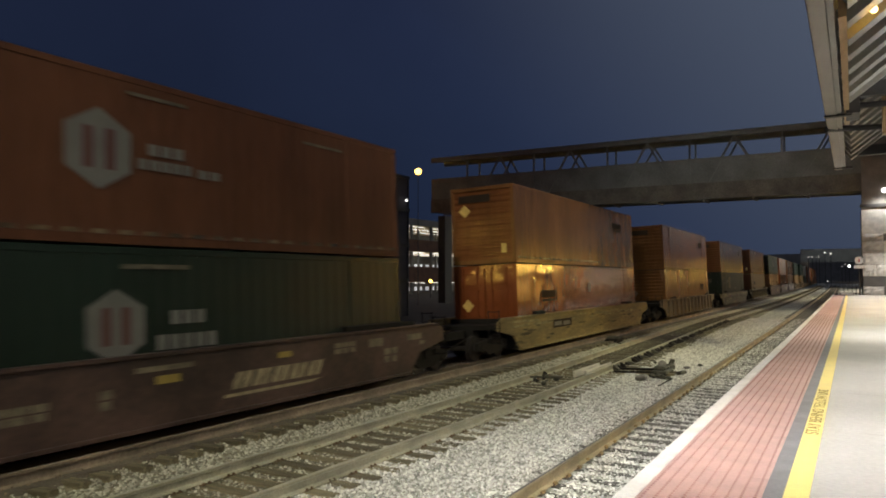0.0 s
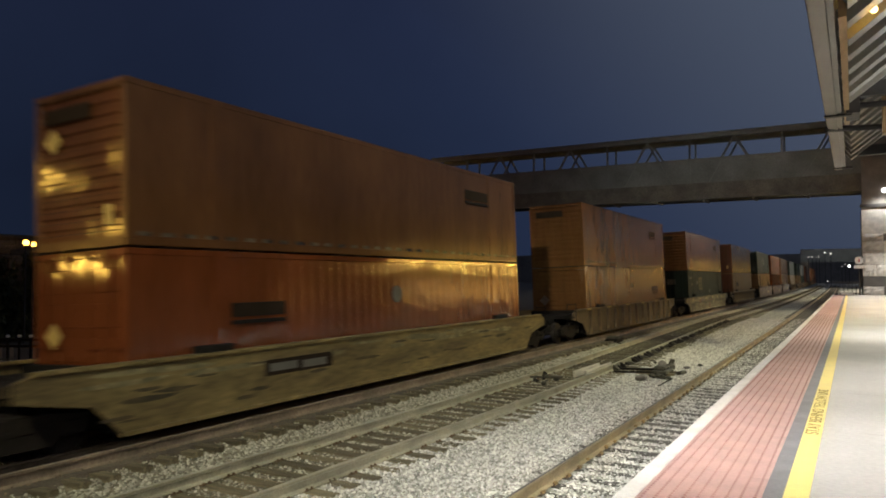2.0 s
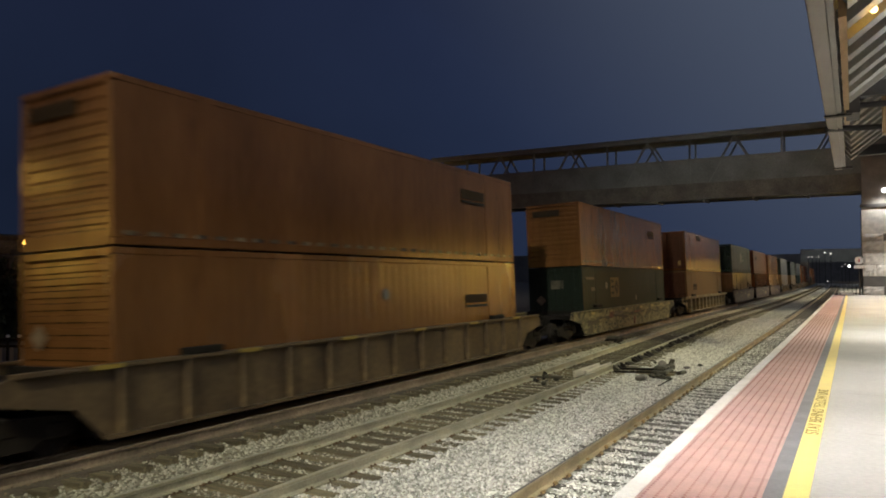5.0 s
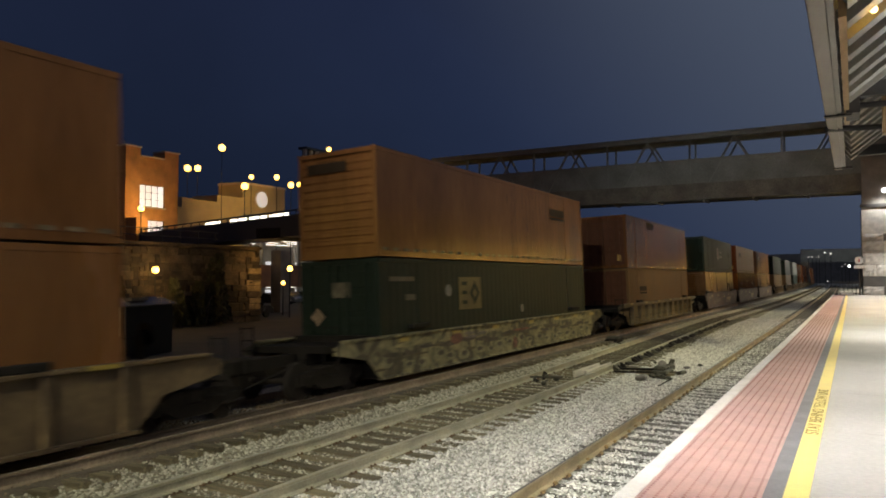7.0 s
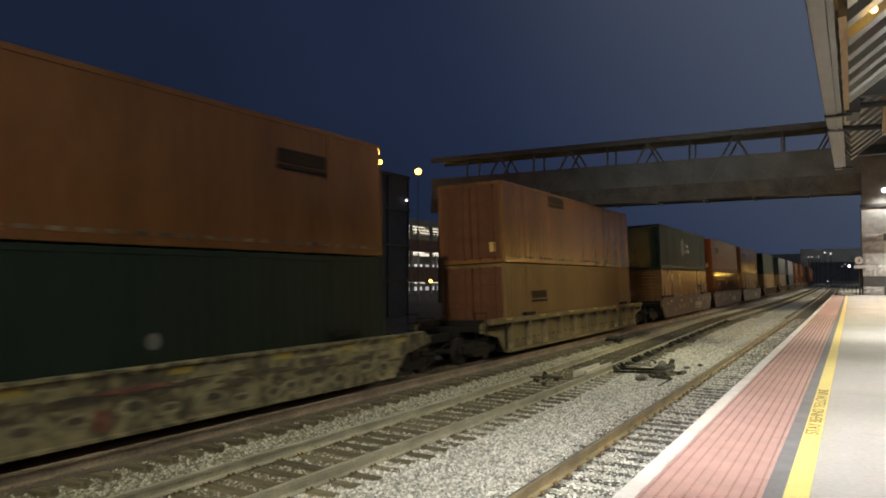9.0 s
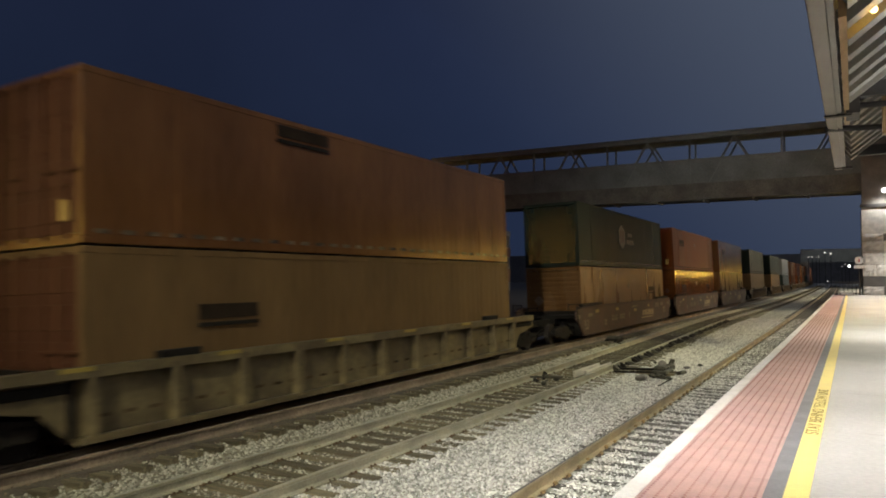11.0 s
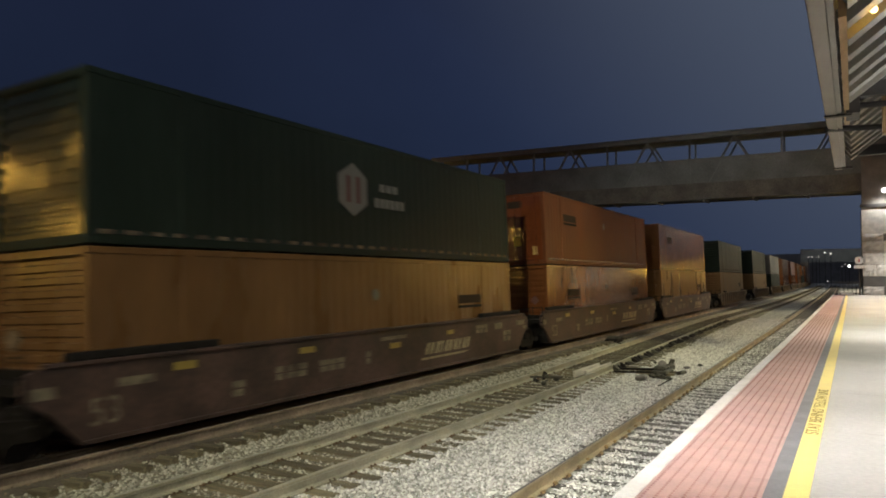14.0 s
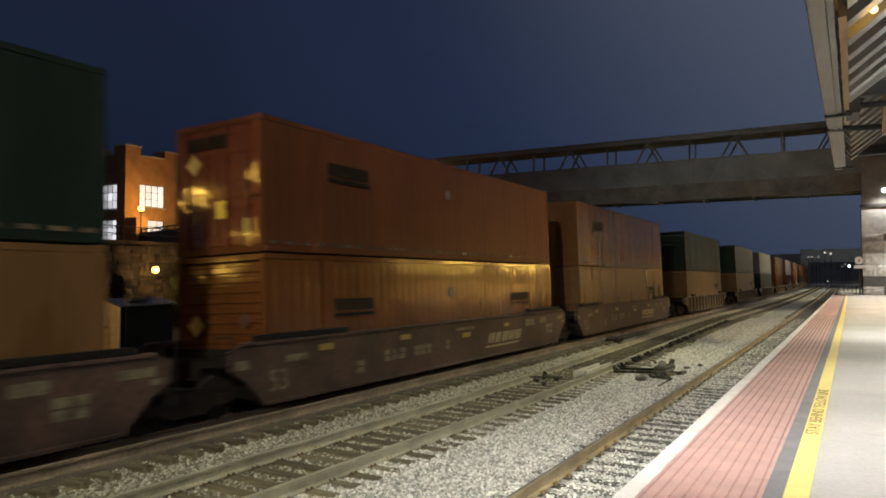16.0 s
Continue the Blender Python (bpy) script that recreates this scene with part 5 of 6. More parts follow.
for x, y, z, base, r in ((-50, 72.18, 16.9, -0.44, 0.38), (-45, 73.0, 15.47, -0.44, 0.45), (-50, 101.63, 17.18, -0.44, 0.45), (-70, 44.45, 9.47, UP, 0.36), (-70, 45.36, 9.54, UP, 0.36),
                         (-80, 53.5, 10.49, UP, 0.3), (-58, 35.63, 7.1, UP, 0.32), (-36.0, 21.0, 4.55, -0.44, 0.17), (-36.0, 21.4, 4.48, -0.44, 0.14), (-37.3, 29.76, 3.27, -0.44, 0.245),
                         (-40, 44.96, 3.53, -0.44, 0.27), (-43.0, 47.49, 2.35, -0.44, 0.2), (-60, 101.24, 2.22, -0.44, 0.33)):
    street_lamp(x, y, z, base, r)
lamp("wall_lamp_glow", "POINT", (-37.0, 30.3, 3.3), 130, (1.0, 0.6, 0.19), 0.2)
spot = lamp("shed_lamp_glow", "SPOT", (-24.5, 11.4, 5.0), 620, (1.0, 0.7, 0.3), 0.2, aim=(-25.3, 18.0, 1.2))
spot.data.spot_size, spot.data.spot_blend = radians(26), 0.6
street_lamp(-24.5, 11.0, 5.0, -0.44, 0.2)
lamp("tower_street_glow", "POINT", (-56.4, 45.4, 9.2), 800, (1.0, 0.6, 0.19), 0.3)
spot = lamp("hall_street_glow", "SPOT", (-62.0, 67.0, 13.5), 1500, (1.0, 0.6, 0.19), 0.4, aim=(-72.0, 67.5, 11.5))
spot.data.spot_size, spot.data.spot_blend = radians(104), 0.5
lamp("walkway_glow", "POINT", (-37.2, 39.6, 3.4), 110, SODIUM, 0.3)
# out-of-view lamps added for gold reflections on the container ends
for x, y, z in ((-22.6, -0.6, 4.6), (-24.6, 0.8, 6.2), (-23.4, 0.2, 3.2), (-22.9, -1.6, 7.2)):
    street_lamp(x, y, z, -0.44, 0.25)
    lamp("end_reflection_glow", "POINT", (x + 0.4, y, z), 110, GOLD, 0.18)


# ---- the freight train ----
LONG, WIDE, TALL = 16.15, 2.59, 2.896
MESHES = {}


def shared(key, build):
    if key not in MESHES:
        bm = build()
        me = bpy.data.meshes.new(key)
        bm.to_mesh(me)
        bm.free()
        MESHES[key] = me
    return MESHES[key]


def corrugated(side):
    """A container side wall: trapezoid ribs standing upright."""
    bm = bmesh.new()
    x, y, prof = side * (WIDE / 2 - 0.012), -LONG / 2 + 0.16, []
    end = LONG / 2 - 0.16
    while y < end:
        for dy, dx in ((0.0, 0.0), (0.17, 0.0), (0.205, 0.0045), (0.305, 0.0045)):
            if y + dy <= end:
                prof.append((y + dy, x - side * dx))
        y += 0.34
    for z0, z1 in ((0.16, TALL - 0.11),):
        lo = [bm.verts.new((a, b, z0)) for b, a in prof]
        hi = [bm.verts.new((a, b, z1)) for b, a in prof]
        for i in range(len(prof) - 1):
            if prof[i + 1][0] > prof[i][0]:
                bm.faces.new((lo[i], lo[i + 1], hi[i + 1], hi[i]) if side > 0 else (lo[i + 1], lo[i], hi[i], hi[i + 1]))
    return bm


def front_wall():
    bm = bmesh.new()
    y, z, prof = -LONG / 2 + 0.015, 0.16, []
    while z < TALL - 0.13:
        for dz, d in ((0.0, 0.0), (0.1, 0.0), (0.125, 0.035), (0.19, 0.035)):
            if z + dz < TALL - 0.11:
                prof.append((z + dz, y + d))
        z += 0.215
    w = WIDE / 2 - 0.13
    lo, hi = [bm.verts.new((-w, b, a)) for a, b in prof], [bm.verts.new((w, b, a)) for a, b in prof]
    for i in range(len(prof) - 1):
        if prof[i + 1][0] > prof[i][0]:
            bm.faces.new((lo[i], hi[i], hi[i + 1], lo[i + 1]))
    return bm


def door_leaf():
    bm = box(bmesh.new(), 0.012, WIDE / 2 - 0.13, -0.05, 0.0, 0.17, TALL - 0.13, 0.008)
    return bm


def ledge(side):
    """Pale glossy dashes on the worn foot of the side wall, added to carry lamp glints."""
    bm = bmesh.new()
    x, y, prev = side * WIDE / 2, -LONG / 2 + 0.2, None
    while y < LONG / 2 - 0.4:
        prev = None
        for y2, out in ((y, 0.008), (y + 0.03, 0.018), (y + 0.25, 0.018), (y + 0.28, 0.008)):
            row = [bm.verts.new((x + side * out, y2, 0.165)), bm.verts.new((x + side * (out - 0.004), y2, 0.165 + 0.075))]
            if prev:
                f = (prev[0], row[0], row[1], prev[1])
                bm.faces.new(f if side > 0 else f[::-1])
            prev = row
        y += 0.5
    return bm


def lock_rod():
    bm = rod(bmesh.new(), (0, 0, 0.1), (0, 0, TALL - 0.08), 0.02, 6)
    for z in (0.14, 1.0, 1.9, TALL - 0.14):
        box(bm, -0.05, 0.05, -0.03, 0.03, z - 0.05, z + 0.05)
    box(bm, -0.02, 0.34, -0.035, -0.01, 1.18, 1.23)
    return bm


def container(label, paint, doors_near, decals=(), ends=None):
    """A 53-foot box; its origin lies under its middle."""
    c = thing("shipping_container", label, "shipping container", group="containers on the train")
    hl, hw = LONG / 2, WIDE / 2
    ends = ends or paint
    piece("side_ledge", shared("side_ledge", lambda: ledge(1)), WORN_GLINT_EDGE, c)["kind"] = "stuff"
    piece("side_wall", shared("side_wall_east", lambda: corrugated(1)), paint, c)
    piece("side_wall", shared("side_wall_west", lambda: corrugated(-1)), paint, c)
    piece("roof", shared("roof", lambda: boxes((-hw + 0.06, hw - 0.06, -hl + 0.06, hl - 0.06, TALL - 0.05, TALL - 0.02))), paint, c)
    piece("underframe", shared("underframe", lambda: boxes((-hw + 0.08, hw - 0.08, -hl + 0.08, hl - 0.08, 0.05, 0.15), *[(-hw + 0.08, hw - 0.08, -hl + 1 + i * 1.0, -hl + 1.1 + i * 1.0, 0.01, 0.05) for i in range(15)])), UNDER, c)
    for s in (-1, 1):
        piece("top_rail", shared("top_rail%d" % s, lambda s=s: box(bmesh.new(), s * hw - 0.07 if s > 0 else -hw, hw if s > 0 else -hw + 0.07, -hl + 0.15, hl - 0.15, TALL - 0.12, TALL, 0.01)), paint, c)
        piece("bottom_rail", shared("bottom_rail%d" % s, lambda s=s: box(bmesh.new(), hw - 0.06 if s > 0 else -hw, hw if s > 0 else -hw + 0.06, -hl + 0.15, hl - 0.15, 0.0, 0.17, 0.01)), paint, c)
        for e in (-1, 1):
            piece("corner_post", shared("corner_post%d%d" % (s, e), lambda s=s, e=e: box(bmesh.new(), *sorted((s * hw, s * (hw - 0.14))), *sorted((e * hl, e * (hl - 0.16))), 0.12, TALL - 0.12, 0.012)), paint, c)
            piece("lifting_post", shared("lifting_post%d%d" % (s, e), lambda s=s, e=e: box(bmesh.new(), *sorted((s * (hw + 0.004), s * (hw - 0.05))), e * 6.05 - 0.16, e * 6.05 + 0.16, 0.0, TALL, 0.01)), paint, c)
            for z in (0, 1):
                piece("corner_casting", shared("corner_casting%d%d%d" % (s, e, z), lambda s=s, e=e, z=z: box(bmesh.new(), *sorted((s * (hw + 0.006), s * (hw - 0.16))), *sorted((e * (hl + 0.006), e * (hl - 0.18))), z * (TALL - 0.115), z * (TALL - 0.115) + 0.12, 0.015)), paint, c)
    for e in (-1, 1):
        spin = Matrix.Identity(4) if e < 0 else pose(0, 0, 0, 0, 0, 180)
        piece("header", shared("header", lambda: boxes((-hw + 0.14, hw - 0.14, -hl, -hl + 0.12, TALL - 0.13, TALL - 0.005))), paint, c, at=spin)
        piece("threshold", shared("threshold", lambda: boxes((-hw + 0.14, hw - 0.14, -hl, -hl + 0.12, 0.0, 0.16))), paint, c, at=spin)
        if (e < 0) == doors_near:
            for s in (0, 1):
                at = spin @ Matrix.Translation((0, -hl + 0.07, 0)) @ (Matrix.Identity(4) if s == 0 else Matrix.Diagonal((-1, 1, 1, 1)))
                leaf = piece("door", shared("door_leaf", door_leaf), ends, c, at=at)
                for z in (0.35, 0.95, 1.55, 2.15):
                    piece("door_panel", shared("door_panel", lambda: box(bmesh.new(), 0.08, WIDE / 2 - 0.2, -0.065, -0.045, 0, 0.42, 0.01)), ends, leaf, at=(0, 0, z))
                for x in (0.3, 0.9):
                    piece("lock_rod", shared("lock_rod", lock_rod), ends, leaf, at=(x, -0.09, 0))
        else:
            piece("end_wall", shared("end_wall", front_wall), ends, c, at=spin)
    for name, x, dy, z, w, h, m in decals:
        if x == "end":
            part(name, box(bmesh.new(), dy - w / 2, dy + w / 2, -hl - 0.03, -hl - 0.008, z - h / 2, z + h / 2, 0.004), m, c)
        elif x == "tilt":
            part(name, box(bmesh.new(), -w / 2, w / 2, -0.01, 0.01, -w / 2, w / 2, 0.003), m, c, at=pose(dy, -hl - 0.03, z, 0, 45, 0))
        elif name in ("white_mark", "white_spot"):
            part(name, rod(bmesh.new(), (hw - 0.004, dy, z), (hw + 0.012, dy, z), w * 0.5, 9), m, c)
        else:
            part(name, box(bmesh.new(), hw + 0.0, hw + 0.012, dy - w / 2, dy + w / 2, z - h / 2, z + h / 2, 0.003), m, c)
            if name == "label_plate":
                part("plate_rule", boxes((hw + 0.0, hw + 0.03, dy - w / 2, dy + w / 2, z - h / 2 - 0.14, z - h / 2 - 0.06)), UNDER, c)
    return c


def hexagon_mark(c, y, z, r, bars):
    """White hexagon with two dark upright bars, and bars where the lettering is."""
    x = WIDE / 2 + 0.006
    part("hexagon_mark", prism(bmesh.new(), [(y + r * math.sin(radians(60 * i)), z + r * math.cos(radians(60 * i))) for i in range(6)], "x", x, x + 0.012), DECAL_WHITE, c)
    part("mark_inlay", boxes((x + 0.012, x + 0.018, y - 0.42 * r, y - 0.17 * r, z - 0.5 * r, z + 0.5 * r), (x + 0.012, x + 0.018, y + 0.17 * r, y + 0.42 * r, z - 0.5 * r, z + 0.5 * r)), DECAL_RED, c)
    for dy, dz, w, h in bars:
        n = max(2, round(w / 0.26))
        for i in range(n):
            part("lettering_bar", boxes((x, x + 0.012, y + dy + w * i / n, y + dy + w * (i + 0.72) / n, z + dz, z + dz + h)), DECAL_WHITE, c)


def sill_outline(half, cut, top):
    return [(-half, 0.95), (-half, top - 0.12), (-half + 0.4, top), (half - 0.4, top), (half, top - 0.12), (half, 0.95), (cut + 0.55, 0.72), (cut, 0.2), (-cut, 0.2), (-cut - 0.55, 0.72)]


def wheelset_mesh():
    bm = rod(bmesh.new(), (-0.95, 0, 0), (0.95, 0, 0), 0.08, 10)
    for s in (-1, 1):
        rod(bm, (s * 0.69, 0, 0), (s * 0.82, 0, 0), 0.42, 24)
        rod(bm, (s * 0.665, 0, 0), (s * 0.69, 0, 0), 0.45, 24)
        rod(bm, (s * 0.82, 0, 0), (s * 0.86, 0, 0), 0.16, 12)
        for k in range(4):
            box(bm, -0.012, 0.012, -0.05, 0.05, 0.2, 0.36, m=Matrix.Translation((s * 0.825, 0, 0)) @ pose(0, 0, 0, 90 * k + 45))
    return bm


def bogie_frame_mesh():
    bm = bmesh.new()
    for s in (-1, 1):
        x0, x1 = sorted((s * 0.93, s * 1.08))
        prism(bm, [(-1.15, 0.36), (-1.15, 0.6), (-0.55, 0.68), (0.55, 0.68), (1.15, 0.6), (1.15, 0.36), (0.75, 0.38), (0.42, 0.2), (-0.42, 0.2), (-0.75, 0.38)], "x", x0, x1)
        for y in (-0.88, 0.88):
            box(bm, x0 - 0.03, x1 + 0.03, y - 0.14, y + 0.14, 0.3, 0.56, 0.03)
        for y in (-0.2, 0.0, 0.2):
            rod(bm, (s * 1.0, y, 0.26), (s * 1.0, y, 0.5), 0.075, 10)
    box(bm, -1.1, 1.1, -0.2, 0.2, 0.42, 0.7, 0.03)
    for y in (-0.42, 0.42):
        box(bm, -0.9, 0.9, y - 0.05, y + 0.05, 0.34, 0.46)
    return bm


SPINNERS = []


def well_car(label, paint, ribbed, half, bogies, couplers, marks=(), moving=True, top=1.34):
    """A well car; half: half its sill length; bogies and couplers: their places along it."""
    c = thing("well_car", label, "freight car", group="well cars of the train")
    cut = 8.25
    hw = 1.44
    deep = {0: 0.0, 13: 0.06, 11: 0.13}[ribbed]
    thick = 0.15 if ribbed == 11 else 0.04
    for s in (-1, 1):
        x0, x1 = sorted((s * hw, s * (hw - 0.08)))
        key = "sill%d%d%.1f%.2f" % (s, ribbed, half, top)
        sill = piece("side_sill", shared(key, lambda: prism(bmesh.new(), sill_outline(half, cut, top), "x", x0 - s * deep, x1 - s * deep)), paint, c)
        piece("top_chord", shared("chord%d%.1f%.2f%d" % (s, half, top, ribbed), lambda: box(bmesh.new(), *sorted((s * (hw - 0.16), s * (hw + 0.05))), -half + 0.35, half - 0.35, top - thick, top + 0.03, 0.012)), paint, sill)
        piece("bottom_flange", shared("flange%d%d" % (s, ribbed), lambda: box(bmesh.new(), *sorted((s * (hw - 0.16), s * (hw + 0.05))), -cut, cut, 0.18, 0.25 if ribbed != 11 else 0.3, 0.012)), paint, sill)
        if ribbed:
            for i in range(ribbed):
                y = -cut + 0.25 + i * (2 * cut - 0.5) / (ribbed - 1)
                wide = 0.06 if ribbed == 13 else 0.09
                piece("rib", shared("rib%d%d" % (s, ribbed), lambda: box(bmesh.new(), *sorted((s * (hw - 0.15), s * (hw + 0.06))), -wide, wide, 0.25, 1.3, 0.012)), paint, sill, at=(0, y, 0))
    piece("well_floor", shared("well_floor", lambda: boxes((-1.36, -1.1, -cut, cut, 0.2, 0.3), (1.1, 1.36, -cut, cut, 0.2, 0.3), *[(-1.1, 1.1, y - 0.2, y + 0.2, 0.2, 0.34) for y in (-8.0, -6.0, -2.5, 2.5, 6.0, 8.0)])), UNDER, c)
    for y in ((-7.0, 7.0) if top > 1.4 else (-6.3, 6.3)):
        h = 1.5 if top > 1.4 else 0.45
        piece("container_guide", shared("guide%.2f" % h, lambda: box(bmesh.new(), 1.3, 1.47, -h, h, top + 0.03, top + 0.16, 0.02)), UNDER, c, at=(0, y, 0))
    for e in (-1, 1):
        y0, y1 = sorted((e * cut, e * (half - 0.25)))
        piece("end_platform", shared("platform%d%.1f" % (e, half), lambda: boxes((-1.34, 1.34, y0, y1, 0.98, 1.14), (-0.35, 0.35, y0, y1, 0.72, 0.98))), UNDER, c)
        piece("bulkhead", shared("bulkhead%d" % e, lambda: boxes((-1.34, 1.34, *sorted((e * cut, e * (cut + 0.1))), 0.3, 1.3))), UNDER, c)
        for x in (-1.3, 1.3):
            bm = bmesh.new()
            for z in (0.55, 0.8, 1.05, 1.3, 1.6):
                rod(bm, (x - 0.2, e * (half + 0.02), z), (x + 0.2, e * (half + 0.02), z), 0.014, 5)
            for dx in (-0.2, 0.2):
                rod(bm, (x + dx, e * (half + 0.02), 0.5), (x + dx, e * (half + 0.02), 1.65), 0.018, 5)
            part("ladder", bm, UNDER, c)
    part("brake_wheel", rod(bmesh.new(), (-0.7, half - 0.05, 1.7), (-0.7, half, 1.7), 0.25, 14), UNDER, c)
    part("brake_stand", boxes((-0.76, -0.64, half - 0.2, half - 0.08, 1.1, 1.8)), UNDER, c)
    for y, end in couplers:
        d = 1 if end > y else -1
        bm = boxes((-0.14, 0.14, *sorted((y, end)), 0.72, 0.98))
        box(bm, -0.2, 0.2, *sorted((end - d * 0.32, end)), 0.66, 1.04, 0.05)
        rod(bm, (0.45, y, 0.85), (0.3, end, 0.4), 0.03, 6)
        part("coupler", bm, CAST, c)
    for y in bogies:
        b = piece("bogie", shared("bogie_frame", bogie_frame_mesh), CAST, c, at=(0, y, 0))
        for k in (-0.88, 0.88):
            w = piece("wheelset", shared("wheelset", wheelset_mesh), WHEEL, b, at=(0, k, 0.42))
            if moving:
                SPINNERS.append((w, (0, k, 0.42)))
    if marks is STENCILS:
        txt = bpy.data.curves.new("length_number", "FONT")
        txt.body, txt.size, txt.align_x, txt.align_y, txt.extrude = "53", 0.62, "CENTER", "CENTER", 0.004
        tmp = new("length_number", txt)
        me = bpy.data.meshes.new_from_object(tmp)
        bpy.data.objects.remove(tmp)
        piece("length_number", me, DECAL_CREAM, c, at=pose(hw + 0.004, -7.87, 0.63) @ Matrix(((0, 0, 1, 0), (1, 0, 0, 0), (0, 1, 0, 0), (0, 0, 0, 1))))
        for i in range(5):
            y = 1.9 + 0.54 * i
            part("slanted_mark", prism(bmesh.new(), [(y, 0.62), (y + 0.2, 0.62), (y + 0.37, 0.93), (y + 0.17, 0.93)], "x", hw, hw + 0.006), LOGO_CREAM, c)
            part("slanted_mark", prism(bmesh.new(), [(y + 0.26, 0.62), (y + 0.42, 0.62), (y + 0.59, 0.93), (y + 0.43, 0.93)], "x", hw, hw + 0.006), LOGO_CREAM, c)
        part("slanted_rule", prism(bmesh.new(), [(1.7, 0.48), (4.2, 0.48), (4.55, 0.54), (1.75, 0.54)], "x", hw, hw + 0.006), LOGO_CREAM, c)
    lines = []
    for y, z, w, h, m in marks:
        if m is DECAL_CREAM and h > 0.2:
            n = max(1, round(w / 0.34))
            for r in (0, 1):
                for i in range(n):
                    short = 0.62 + 0.3 * ((i * 7 + r * 3 + int(y * 10)) % 4) / 3
                    lines.append((y - w / 2 + (i + 0.5 * short) * w / n, z + (0.27 - 0.54 * r) * h, w * short * 0.98 / n, h * 0.44, m))
        else:
            lines.append((y, z, w, h, m))
    for y, z, w, h, m in lines:
        part("stencil", boxes((hw + 0.0, hw + 0.075 if ribbed and z < 1.25 else hw + 0.062 if z > 1.25 else hw + 0.006, y - w / 2, y + w / 2, z - h / 2, z + h / 2)), m, c)
    return c


FAR_TAG = ("label_plate", 0, 5.0, 2.1, 1.6, 0.3, DECAL_DARK)
NEAR_TAG = ("label_plate", 0, -5.1, 2.0, 1.6, 0.3, DECAL_DARK)
LOW_TAG = ("label_plate", 0, 5.0, 1.72, 1.5, 0.26, DECAL_DARK)
LOW_NEAR_TAG = ("label_plate", 0, -5.0, 1.75, 1.5, 0.28, DECAL_DARK)
DIAMOND = ("placard", "tilt", -0.7, 1.4, 0.34, 0, PLACARD)
DULL_DIAMOND = ("placard", "tilt", -0.7, 1.4, 0.34, 0, DULL_PLACARD)
DIAMOND_UP = ("placard", "tilt", -0.7, 2.0, 0.34, 0, PLACARD)
END_SIGN = ("end_plate", "end", -0.3, 2.45, 1.3, 0.28, DECAL_DARK)
SPOT = ("white_spot", 0, -0.15, 1.95, 0.3, 0.34, DECAL_WHITE)
END_WHITE = ("end_label", "end", 0.85, 0.55, 0.2, 0.34, PLACARD)

STENCILS = [(-6.3, 1.2, 0.5, 0.14, DECAL_YELLOW), (-3.5, 0.78, 1.0, 0.28, DECAL_CREAM), (-2.1, 0.78, 1.0, 0.26, DECAL_CREAM), (-0.7, 0.8, 0.3, 0.32, DECAL_CREAM),
            (0.4, 1.2, 1.2, 0.09, DECAL_CREAM), (0.45, 1.0, 0.5, 0.14, DECAL_YELLOW), (-3.0, 1.18, 0.5, 0.13, DECAL_YELLOW), (3.4, 1.15, 0.4, 0.12, DECAL_YELLOW), (5.5, 1.12, 0.9, 0.25, DECAL_CREAM), (7.4, 0.78, 0.7, 0.36, DECAL_CREAM),
            (6.7, 1.14, 0.6, 0.2, DECAL_CREAM), (8.5, 1.16, 0.7, 0.16, DECAL_CREAM), (8.9, 0.98, 0.3, 0.1, DECAL_CREAM), (-8.9, 1.04, 0.4, 0.18, DECAL_CREAM), (-7.3, 1.06, 0.7, 0.14, DECAL_CREAM), (-5.0, 0.62, 0.4, 0.3, DECAL_CREAM)]
REFLECTORS = [(y, 1.335, 0.55, 0.07, DECAL_YELLOW) for y in (-8.3, -5.2, -2.0, 1.2, 4.4, 7.6)]
SKIN_MARKS = [(y, 1.12, 0.5, 0.12, DECAL_YELLOW) for y in (-7.2, -4.3, -1.55, 1.45, 4.1, 6.3, 8.5)]

SINGLE = dict(half=10.1, bogies=(-9.75, 9.75), couplers=((-10.0, -11.75), (10.0, 11.75)))
FIRST = dict(half=9.2, bogies=(-9.75, 9.87), couplers=((-9.0, -11.5),))
MIDDLE = dict(half=9.2, bogies=(9.87,), couplers=())
LAST = dict(half=9.2, bogies=(9.75,), couplers=((9.0, 11.5),))



def weathering(car, seed, top):
    """Flaked paint and stains of uneven outline on the side sill."""
    rng = random.Random(seed)
    x = 1.44
    for k in range(46):
        chip = k % 2
        y = rng.uniform(-8.6, 8.6)
        z = rng.uniform(top - 0.34, top - 0.14) if chip else rng.uniform(0.4, top - 0.25)
        w, h = (rng.uniform(0.4, 1.3), rng.uniform(0.03, 0.09)) if chip else (rng.uniform(0.25, 0.8), rng.uniform(0.02, 0.06))
        n = 11
        ring = [(y + w * math.cos(6.283 * i / n) * rng.uniform(0.6, 1.0), z + h * math.sin(6.283 * i / n) * rng.uniform(0.5, 1.0)) for i in range(n)]
        part("paint_remnant" if chip else "stain", prism(bmesh.new(), ring, "x", x - 0.002, x + 0.003 + 0.00005 * k), PAINT_CHIP if chip else PAINT_STAIN, car)


